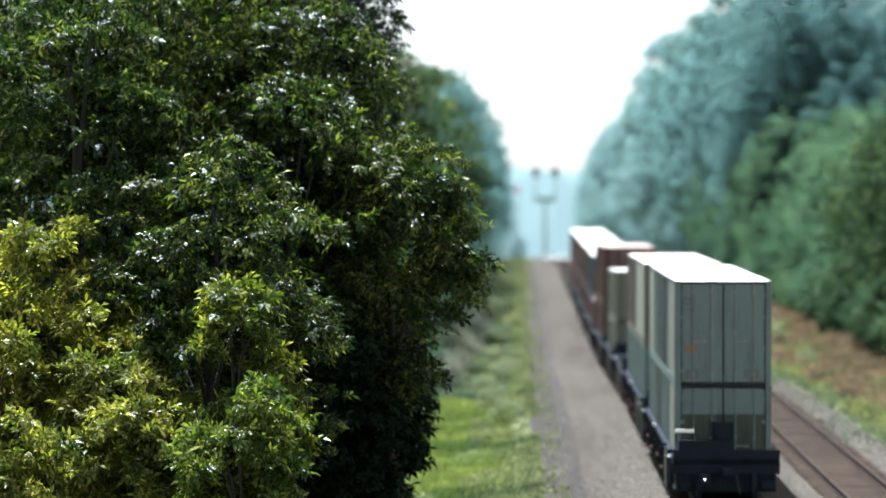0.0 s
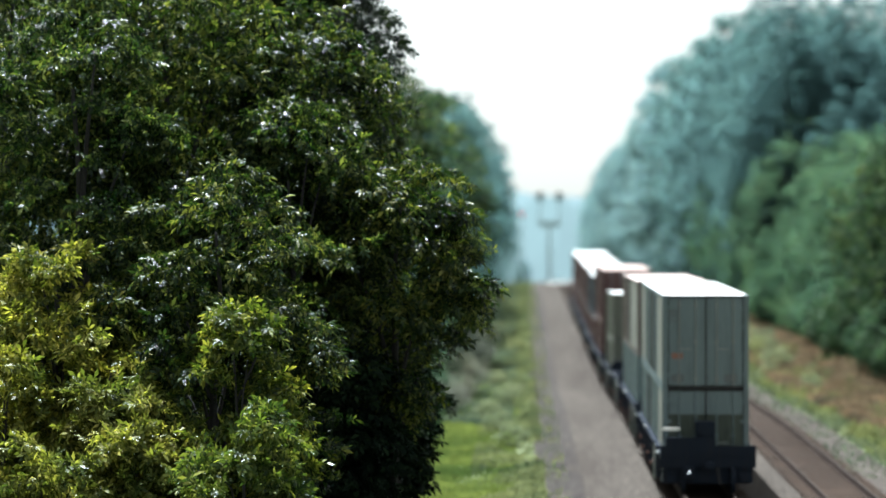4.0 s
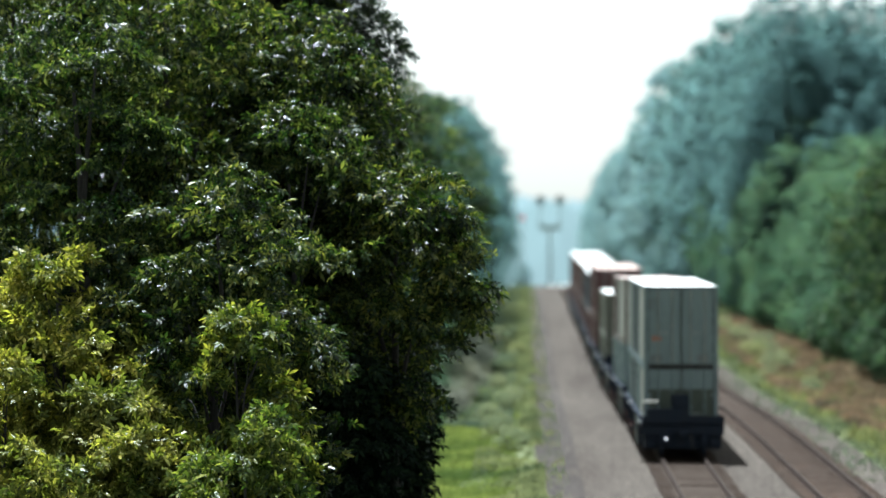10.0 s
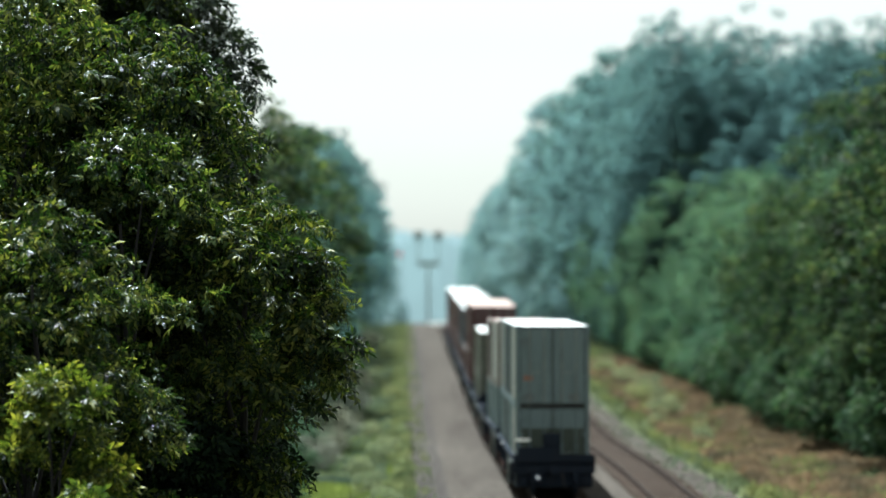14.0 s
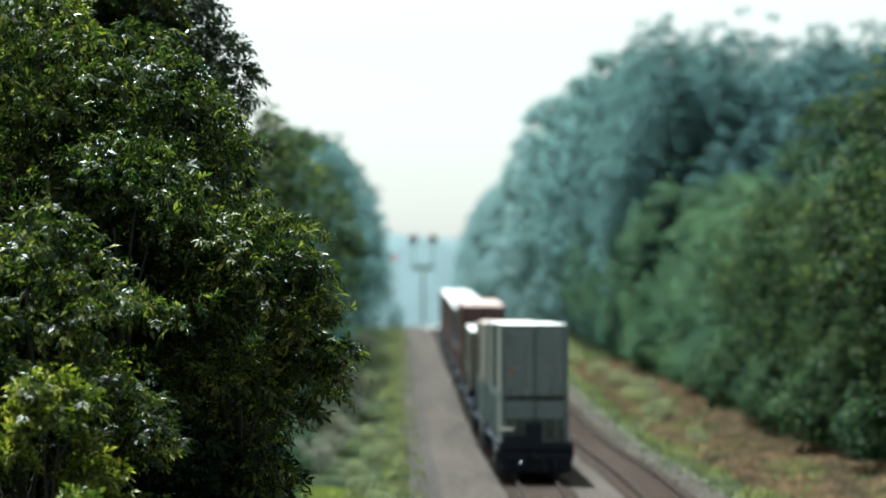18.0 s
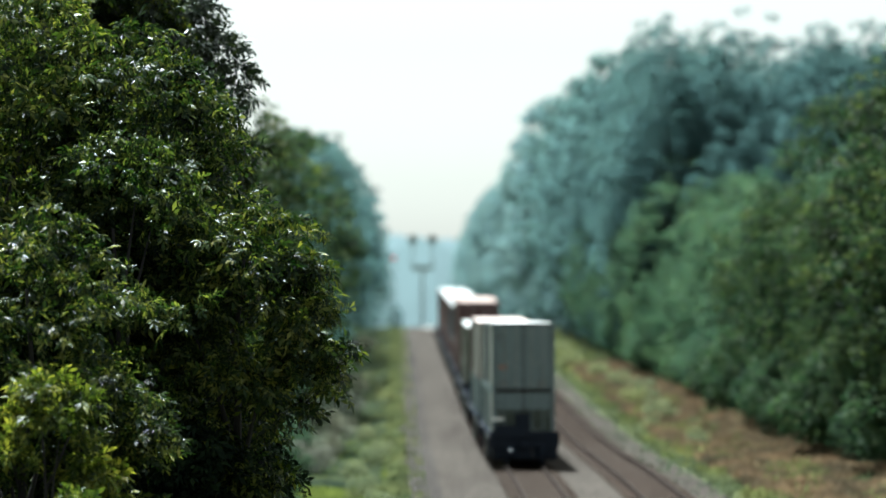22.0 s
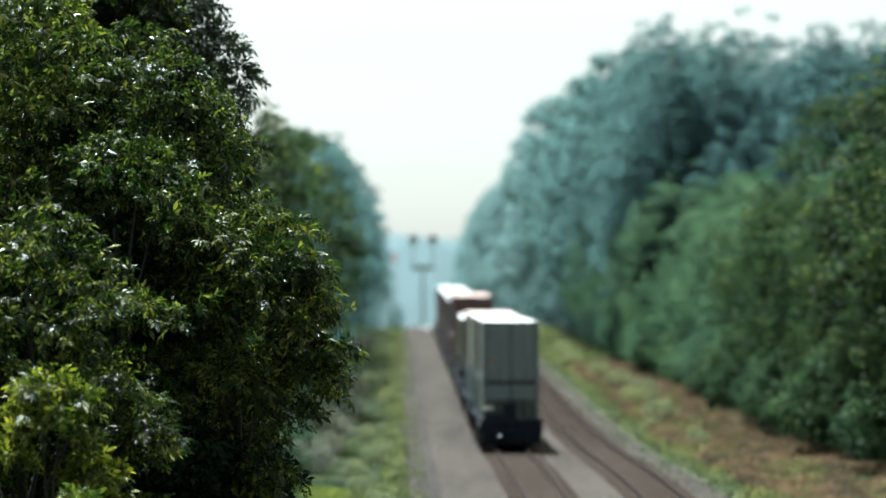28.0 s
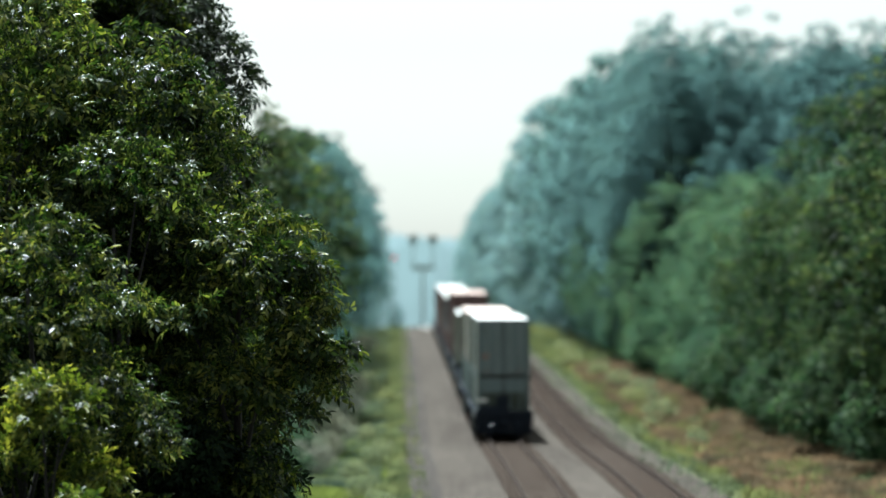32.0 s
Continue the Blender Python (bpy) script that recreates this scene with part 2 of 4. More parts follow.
RAIL = painted("rail_rusty_steel", (0.055, 0.040, 0.034), (0.035, 0.026, 0.022), 0.7, 0.5, 0.1, gloss=0.1)
RAIL_TOP = painted("rail_dark_head", (0.040, 0.032, 0.028), (0.03, 0.024, 0.02), 0.75, 0.4, 0.0, gloss=0.05)
TIE = painted("tie_creosoted_wood", (0.050, 0.037, 0.029), (0.072, 0.056, 0.046), 0.9, gloss=0.1)
# signal steel lightened and blued: distance haze put into its colour
SIGNAL_STEEL = painted("signal_steel_in_haze", (0.40, 0.47, 0.48), (0.18, 0.20, 0.20), 0.6)
ROADWAY = painted("pale_road_surface", (0.62, 0.61, 0.58), (0.5, 0.49, 0.46), 0.8)


def glow(name, colour, strength):
    m, n, l, b = material(name, 0.3)
    b.inputs["Base Color"].default_value = (*colour, 1)
    b.inputs["Emission Color"].default_value = (*colour, 1)
    b.inputs["Emission Strength"].default_value = strength
    return m


# ridge colours glow: the brightness of the haze is put in as emission
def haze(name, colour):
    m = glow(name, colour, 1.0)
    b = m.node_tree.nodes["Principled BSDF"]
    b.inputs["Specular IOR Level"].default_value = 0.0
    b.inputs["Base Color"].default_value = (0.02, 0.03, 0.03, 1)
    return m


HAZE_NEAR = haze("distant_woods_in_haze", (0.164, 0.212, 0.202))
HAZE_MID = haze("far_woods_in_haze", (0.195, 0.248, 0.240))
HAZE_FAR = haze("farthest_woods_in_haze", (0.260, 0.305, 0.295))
RED_GLOW = glow("signal_lens_red", (1.0, 0.10, 0.14), 0.5)
GLINT_GLOW = glow("sun_glint_glow", (1.0, 0.96, 0.9), 1.6)


# ---------------------------------------------------------------- mesh helpers
def box(bm, x0, x1, y0, y1, z0, z1):
    v = [bm.verts.new(p) for p in itertools.product((x0, x1), (y0, y1), (z0, z1))]
    for q in ((0, 1, 3, 2), (4, 6, 7, 5), (0, 4, 5, 1), (2, 3, 7, 6), (0, 2, 6, 4), (1, 5, 7, 3)):
        bm.faces.new([v[i] for i in q])


def boxes(*dims):
    bm = bmesh.new()
    for d in dims:
        box(bm, *d)
    return bm


def prism(bm, pts, y0, y1, axis="y"):
    """A profile of (across, up) drawn from y0 to y1."""
    put = (lambda a, b, c: (a, c, b)) if axis == "y" else (lambda a, b, c: (c, a, b))
    r0 = [bm.verts.new(put(a, b, y0)) for a, b in pts]
    r1 = [bm.verts.new(put(a, b, y1)) for a, b in pts]
    k = len(pts)
    for i in range(k):
        bm.faces.new((r0[i], r0[(i + 1) % k], r1[(i + 1) % k], r1[i]))
    bm.faces.new(r0[::-1])
    bm.faces.new(r1)


def rod(bm, a, b, ra, rb=None, sides=8):
    """A tapered round bar from a to b."""
    a, b = Vector(a), Vector(b)
    rb = ra if rb is None else rb
    turn = (b - a).to_track_quat("Z", "Y")
    rings = []
    for c, r in ((a, ra), (b, rb)):
        rings.append([bm.verts.new(c + turn @ Vector((r * math.cos(i * math.tau / sides), r * math.sin(i * math.tau / sides), 0))) for i in range(sides)])
    for i in range(sides):
        j = (i + 1) % sides
        bm.faces.new((rings[0][i], rings[0][j], rings[1][j], rings[1][i]))
    bm.faces.new(rings[0][::-1])
    bm.faces.new(rings[1])


def tube(bm, points, radii, sides=8):
    """One continuous tapered tube through the points."""
    rings = []
    for i, p in enumerate(points):
        a, b = points[max(0, i - 1)], points[min(len(points) - 1, i + 1)]
        turn = (b - a).to_track_quat("Z", "Y")
        rings.append([bm.verts.new(p + turn @ Vector((radii[i] * math.cos(k * math.tau / sides), radii[i] * math.sin(k * math.tau / sides), 0))) for k in range(sides)])
    for r0, r1 in zip(rings, rings[1:]):
        for k in range(sides):
            j = (k + 1) % sides
            bm.faces.new((r0[k], r0[j], r1[j], r1[k]))
    bm.faces.new(rings[0][::-1])
    bm.faces.new(rings[-1])


def finish(bm, name, mat, soften=0.0):
    if soften:
        bmesh.ops.bevel(bm, geom=bm.edges[:], offset=soften, segments=1, affect="EDGES")
    bmesh.ops.recalc_face_normals(bm, faces=bm.faces[:])
    me = bpy.data.meshes.new(name)
    bm.to_mesh(me)
    bm.free()
    me.materials.append(mat)
    return me


def part(name, bm, mat, parent, label="", soften=0.0):
    ob = new(name, finish(bm, name, mat, soften))
    ob.parent = parent
    return tagged(ob, label)


def sheet_mesh(name, verts, quads, mat):
    """A mesh from numpy arrays of corners and of four-cornered faces."""
    me = bpy.data.meshes.new(name)
    n, k = len(verts), len(quads)
    me.vertices.add(n)
    me.vertices.foreach_set("co", np.asarray(verts, dtype=np.float32).ravel())
    me.loops.add(k * 4)
    me.loops.foreach_set("vertex_index", np.asarray(quads, dtype=np.int32).ravel())
    me.polygons.add(k)
    me.polygons.foreach_set("loop_start", np.arange(0, k * 4, 4, dtype=np.int32))
    me.update(calc_edges=True)
    me.validate()
    me.materials.append(mat)
    return me


# ---------------------------------------------------------------- the line of the railway
RISE_Y = np.arange(-200.0, 5000.0, 5.0)
RISE_Z = np.convolve(np.interp(np.arange(-260.0, 5060.0, 5.0), [0, 60, 75, 90, 104, 114, 124, 134, 144, 152, 162, 180, 196, 215, 230, 250, 280, 310, 350, 400, 500, 700, 900, 2700],
                               [-0.1, -0.1, -0.06, 0.08, 0.20, 0.24, 0.19, 0.07, -0.07, -0.11, -0.06, 0.12, 0.38, 0.65, 0.83, 1.1, 1.45, 1.75, 1.95, 1.3, -1.1, -5.4, -9.4, -44.0]), np.ones(3) / 3, "same")[12:-12]


def fall(y):
    """How far the ground has sunk at y metres along the line: a hump and a dip, then up over a low crest."""
    return -np.interp(y, RISE_Y, RISE_Z)


def bend(y):
    """How far the line swings sideways at y metres: it is straight."""
    return np.asarray(y, dtype=float) * 0.0


def on_line(x, y, z=0.0):
    return Vector((x + float(bend(y)), y, z - float(fall(y))))


TRACK_X, TRACK2_X = 5.48, 9.75


def ground_height(x, y):
    """Height of the ground sheet: the ballast bed, ditches and verges, before the fall of the line."""
    across = [-400, -60, -14, -5, -2.2, 0.2, 1.6, 7.6, 12.3, 13.6, 16, 20, 30, 80, 400]
    up = [0.6, 0.4, 0.1, -0.5, -0.6, -0.35, -0.24, -0.22, -0.24, -0.55, -0.6, -0.3, 0.4, 1.0, 1.5]
    return np.interp(x, across, up)


def strip(name, xs, ys, mat, lift=0.0, rough=0.0, seed=1, sunk=0.0):
    """A piece of ground that follows the line."""
    rng = np.random.default_rng(seed)
    X, Y = np.meshgrid(xs, ys)
    under = np.clip(1.5 - np.abs(X - 6.3) / 4.6, 0, 1) * sunk
    Z = ground_height(X, Y) - fall(Y) + lift + rng.normal(0, 1, X.shape) * rough - under
    V = np.stack([X + bend(Y), Y, Z], -1).reshape(-1, 3)
    nx, ny = len(xs), len(ys)
    i = (np.arange(ny - 1)[:, None] * nx + np.arange(nx - 1)[None]).ravel()
    Q = np.stack([i, i + 1, i + nx + 1, i + nx], -1)
    ob = new(name, sheet_mesh(name, V, Q, mat))
    for p in ob.data.polygons:
        p.use_smooth = True
    return ob


YS = np.concatenate([np.arange(-60, 60, 20), np.arange(60, 300, 3), np.arange(300, 900, 12), np.arange(900, 4600, 200)])
ground = strip("ground", np.concatenate([[-400, -200, -100], np.arange(-60, -14, 6), np.arange(-14, 24, 0.8), np.arange(24, 80, 8), [120, 200, 400]]), YS, EARTH, -0.01, 0.03, 1, 0.35)
tagged(ground, "green and dry-brown grassy ground beside the line", "ground", kind="structure")
YB = np.concatenate([np.arange(-60, 40, 5), np.arange(40, 240, 1.5), np.arange(240, 1000, 8)])
bed = strip("ballast_bed", np.array([0.25, 0.8, 1.6, 2.6, 3.6, 4.4, 5.48, 6.5, 7.6, 8.7, 9.75, 10.8, 11.6, 12.35]), YB, BALLAST, 0.0, 0.008, 2)
tagged(bed, "grey-brown crushed stone ballast under the tracks", "ballast", kind="structure")

rusty = strip("ballast_rusty", np.array([8.6, 9.2, 9.75, 10.4, 11.1]), YB, BALLAST_RUST, 0.028, 0.004, 3)
tagged(rusty, "rust-brown stained ballast between the rails of the second track", "ballast", kind="structure")
brown_bed = strip("ballast_brown", np.array([4.55, 5.0, 5.48, 6.0, 6.4]), YB, BALLAST_BROWN, 0.026, 0.004, 4)
old_bed = strip("ballast_old", np.array([0.32, 0.7, 1.15, 1.75]), YB, BALLAST_OLD, 0.016, 0.010, 6)
tagged(old_bed, "dark grey cinders of the old roadbed", "ballast", kind="structure")
tagged(brown_bed, "darker brown ballast between the rails", "ballast", kind="structure")


# ---------------------------------------------------------------- railway tracks
def rail_mesh(name, y0, y1, x, step):
    """Rail of I-shaped profile that follows the line: foot, web, head."""
    prof = [(-0.07, -0.172), (0.07, -0.172), (0.07, -0.155), (0.012, -0.13), (0.012, -0.045), (0.036, -0.035), (0.036, -0.002), (-0.036, -0.002), (-0.036, -0.035), (-0.012, -0.045), (-0.012, -0.13), (-0.07, -0.155)]
    ys = np.arange(y0, y1 + step, step)
    k = len(prof)
    V = np.array([[x + a + bend(y), y, b - fall(y)] for y in ys for a, b in prof])
    Q = [[i * k + j, i * k + (j + 1) % k, (i + 1) * k + (j + 1) % k, (i + 1) * k + j] for i in range(len(ys) - 1) for j in range(k)]
    return sheet_mesh(name, V, Q, RAIL)


def head_mesh(name, y0, y1, x, step):
    """The narrow dark strip on top of a rail."""
    ys = np.arange(y0, y1 + step, step)
    V = np.array([[x + a + bend(y), y, b - fall(y)] for y in ys for a, b in ((-0.03, -0.003), (-0.026, 0.001), (0.026, 0.001), (0.03, -0.003))])
    Q = [[i * 4 + j, i * 4 + j + 1, (i + 1) * 4 + j + 1, (i + 1) * 4 + j] for i in range(len(ys) - 1) for j in range(3)]
    return sheet_mesh(name, V, Q, RAIL_TOP)


TIE_MESH = finish(boxes((-1.3, 1.3, -0.11, 0.11, -0.09, 0.09)), "tie", TIE, 0.012)


def railway_track(cx, label):
    track = tagged(new("railway_track"), label, "railway track", "parallel tracks", "structure")
    track.location = (cx, 70, 0)
    for side in (-0.752, 0.752):
        r = new("rail", rail_mesh("rail", -60, 900, side + cx, 6))
        r.parent, r.matrix_parent_inverse = track, pose(-cx, -70, 0)
        h = new("rail_head", head_mesh("rail_head", -60, 900, side + cx, 6))
        h.parent, h.matrix_parent_inverse = r, Matrix()
        tagged(h, "dark top of the rail")
    rng = random.Random(int(cx * 10))
    for i in range(290):
        y = 66 + i * 0.52
        t = new("tie", TIE_MESH)
        t.parent = track
        p = on_line(cx + rng.uniform(-0.04, 0.04), y, -0.27 + rng.uniform(-0.01, 0.012))
        t.matrix_basis = pose(p.x - cx, p.y - 70, p.z, 0, 0, rng.uniform(-0.8, 0.8))
    rest = bmesh.new()
    for y in np.concatenate([np.arange(-58, 65.9, 0.52), np.arange(217.4, 420, 0.52)]):
        p = on_line(rng.uniform(-0.04, 0.04), float(y), -0.27)
        box(rest, p.x - 1.3, p.x + 1.3, y - 70.11, y - 69.89, p.z - 0.09, p.z + 0.09)
    tagged(part("far_ties", rest, TIE, track), kind="stuff")
    return track


railway_track(TRACK_X, "rusty steel rails on dark wooden ties in grey ballast")
railway_track(TRACK2_X, "second pair of rusty rails on dark ties")

# far level crossing, a pale road over the line
road = strip("road", np.array([3.2, 4.2, 5.2, 6.2, 7.2]), np.array([346, 349, 353]), ROADWAY, 0.22)
tagged(road, "pale paved crossing over the line far off", "road", kind="structure")


# ---------------------------------------------------------------- leaves, trees, grass
def blades(rng, centres, normals, size, slim=0.55, fold=0.18):
    """Four-cornered leaf blades (base, side, tip, side) facing the given normals."""
    n = len(centres)
    nrm = normals / np.linalg.norm(normals, axis=1, keepdims=True)
    t = rng.normal(size=(n, 3))
    t -= (t * nrm).sum(1, keepdims=True) * nrm
    t /= np.linalg.norm(t, axis=1, keepdims=True)
    s = np.cross(nrm, t)
    L = (size * rng.uniform(0.65, 1.35, n))[:, None]
    V = np.stack([centres - t * L / 2, centres + s * L * slim / 2 + nrm * L * fold, centres + t * L / 2 - nrm * L * 0.05, centres - s * L * slim / 2 + nrm * L * fold], 1)
    return V.reshape(-1, 3)


def quads_of(V):
    return np.arange(len(V)).reshape(-1, 4)


def sprays(rng, centres, normals, outward, size, leaflets=7):
    """Compound leaves: pairs of pointed leaflets along a stalk that hangs out from its bough, and one at the tip."""
    n = len(centres)
    nrm = normals / np.linalg.norm(normals, axis=1, keepdims=True)
    t = outward + rng.normal(0, 0.45, (n, 3))
    t -= (t * nrm).sum(1, keepdims=True) * nrm
    t /= np.linalg.norm(t, axis=1, keepdims=True)
    s = np.cross(nrm, t)
    L = size * rng.uniform(0.7, 1.3, n)
    out = []
    for k in range(leaflets):
        if k == 0:
            at, ang, long = 0.75, 0.0, 1.0
        else:
            pair = (k + 1) // 2
            at, ang, long = 0.8 - 0.24 * pair, (0.75 + 0.12 * pair) * (1 if k % 2 else -1), 0.95 - 0.12 * pair
        ang = ang + rng.normal(0, 0.13, n)
        d = np.cos(ang)[:, None] * t + np.sin(ang)[:, None] * s + nrm * rng.normal(-0.16, 0.2, n)[:, None]
        d /= np.linalg.norm(d, axis=1, keepdims=True)
        w = np.cross(nrm, d)
        w /= np.linalg.norm(w, axis=1, keepdims=True)
        base = centres + t * (L * at)[:, None]
        ln = (L * long * rng.uniform(0.8, 1.1, n))[:, None]
        dip = nrm * ln * 0.07
        out.append(np.stack([base, base + d * ln * 0.55 + w * ln * 0.18 + dip, base + d * ln - dip * 2, base + d * ln * 0.55 - w * ln * 0.18 + dip], 1))
    return np.concatenate(out, 0).reshape(-1, 3)


def tier_leaves(rng, c, r, per, rise=-0.35):
    """Leaves on flat, drooping boughs: a roof of leaves on each, nothing below it."""
    n = len(c) * per
    k = np.repeat(np.arange(len(c)), per)
    a = rng.uniform(0, math.tau, n)
    q = rng.uniform(0, 1, n) ** 0.6
    out = np.stack([np.cos(a), np.sin(a), np.zeros(n)], -1)
    tilt = rng.normal(0, 0.22, (len(c), 2))[k]
    p = c[k] + out * (q * r[k])[:, None]
    p[:, 2] += r[k] * (0.34 - 0.60 * q ** 2 + rng.uniform(-0.20, 0.06, n)) + (p[:, 0] - c[k][:, 0]) * tilt[:, 0] + (p[:, 1] - c[k][:, 1]) * tilt[:, 1]
    nr = out * (0.25 + 0.55 * q)[:, None] + rng.normal(0, 0.55, (n, 3)) + np.array([0, 0, 0.6])
    hang = out * (0.35 + q)[:, None] + np.array([0, 0, rise])
    return p, nr, hang


def crown_clumps(rng, radius, low, high, count, widest=0.42, lean=(0, 0), power=0.75, lumps=0.1, hollow=0.0, tip=False):
    """Centres and radii of leafy boughs over a crown that is widest at a part of its height."""
    c, r = [], []
    ph = rng.uniform(0, math.tau, 4)
    while len(c) < count:
        u = rng.uniform(0, 1)
        prof = (u / widest) ** power if u < widest else math.sqrt(max(0.0, 1 - ((u - widest) / (1 - widest)) ** 2))
        if tip and u > widest:
            prof = 1 - ((u - widest) / (1 - widest)) ** 3.4
        prof = max(prof, 0.12)
        if rng.uniform() > prof:
            continue
        a = rng.uniform(0, math.tau)
        rr = radius * prof * rng.choice([rng.uniform(0.82, 1.04), rng.uniform(0.45, 0.85)], p=[0.72, 0.28])
        if tip and u > 0.6:
            rr = radius * prof * math.sqrt(rng.uniform(0, 1))
        rr *= 1 + lumps * (math.sin(2 * a + 6 * u + ph[0]) + math.sin(5 * a - 9 * u + ph[1]) + math.sin(3 * a + 17 * u + ph[2])) / 3
        if hollow and noise.noise(Vector((rr * math.cos(a), rr * math.sin(a), 1.3 * u * (high - low))) * hollow + Vector((ph[0], ph[1], ph[2])) * 9) < 0.02 and rng.uniform() < 0.9:
            continue   # boughs stand in masses with dark hollows between them
        c.append((rr * math.cos(a) + lean[0] * u, rr * math.sin(a) + lean[1] * u, low + u * (high - low)))
        r.append(rng.uniform(0.75, 1.25))
    return np.array(c), np.array(r)


def leaves_on(rng, c, r, per, up=0.55):
    """Places and facings of leaves on the outer, mostly upper side of boughs."""
    n = len(c) * per
    k = np.repeat(np.arange(len(c)), per)
    d = rng.normal(size=(n, 3))
    d[:, 2] += up
    d /= np.linalg.norm(d, axis=1, keepdims=True)
    flat = np.array([1.0, 1.0, 0.58])
    p = c[k] + d * flat * (r[k] * rng.uniform(0.55, 1.08, n) ** 0.6)[:, None]
    nr = d * 0.4 + rng.normal(0, 0.5, (n, 3)) + np.array([0, 0, 0.7])
    return p, nr


def trunk_of(rng, radius, height):
    """A slightly crooked tapered trunk."""
    bm = bmesh.new()
    pts = [Vector((0, 0, -0.4))] + [Vector((rng.normal(0, 0.1), rng.normal(0, 0.1), height * i / 6)) for i in range(1, 7)]
    tube(bm, pts, [radius * 1.25] + [radius * (1 - 0.8 * i / 6) for i in range(1, 7)], 9)
    return bm


def limb_of(rng, end, radius, height, fork):
    """A limb that leaves the trunk and reaches into a bough."""
    bm = bmesh.new()
    e = Vector((end[0] * 0.6, end[1] * 0.6, end[2] - 0.4))
    s = Vector((0, 0, max(fork, min(e.z * 0.62, height * 0.8))))
    tube(bm, [s, s.lerp(e, 0.5) + Vector((0, 0, 0.4)), e], [radius * 0.38, radius * 0.24, radius * 0.08], 6)
    return bm


def make_tree(name, seed, height, radius, low, clumps, per, leaf, mat, bough, widest=0.42, spray=False, lean=(0, 0), trunk=0.22, power=0.75, up=0.55, leaflets=7):
    rng = np.random.default_rng(seed)
    c, r = crown_clumps(rng, radius - bough * 0.6, low, height - bough * 0.5, clumps, widest, lean, power, 0.26 if spray else 0.19, 0.75 if spray else 0.42 if mat in (LEAF_WOOD, LEAF_DARK) and height > 5 else 0.0, mat in (LEAF_TALL, LEAF_PALE))
    r *= bough
    if spray:
        p, nr, hang = tier_leaves(rng, c, r, per, 0.7 if mat is LEAF_YELLOW else 0.35 if mat is LEAF_LIT else -0.25)
        V = sprays(rng, p, nr, hang, leaf if leaflets == 7 else leaf * 1.12, leaflets)
    else:
        p, nr = leaves_on(rng, c, r, per, up)
        V = blades(rng, p, nr, leaf)
    tree = new(name)
    part("trunk", trunk_of(rng, trunk, height * 0.82), BARK, tree)
    if spray:
        for j in rng.choice(len(c), 8, replace=False):
            part("limb", limb_of(rng, c[j], trunk, height * 0.82, low * 0.8), BARK, tree)
    crown = new("crown", sheet_mesh("crown", V, quads_of(V), mat))
    crown.parent = tree
    return tree


def plant(tree, x, y, turn=0, size=1.0):
    p = on_line(x, y)
    z = float(ground_height(x, y)) - float(fall(y)) - 0.05
    m = pose(p.x, y, z, 0, 0, turn)
    tree.matrix_basis = m @ Matrix.Diagonal((size, size, size, 1))
    return tree


def plant_copy(tree, x, y, turn, size):
    p = on_line(x, y)
    z = float(ground_height(x, y)) - float(fall(y)) - 0.05
    ob = copy_thing(tree, pose(p.x, y, z, 0, 0, turn))
    ob.scale = (size, size, size * 1.0)
    return ob


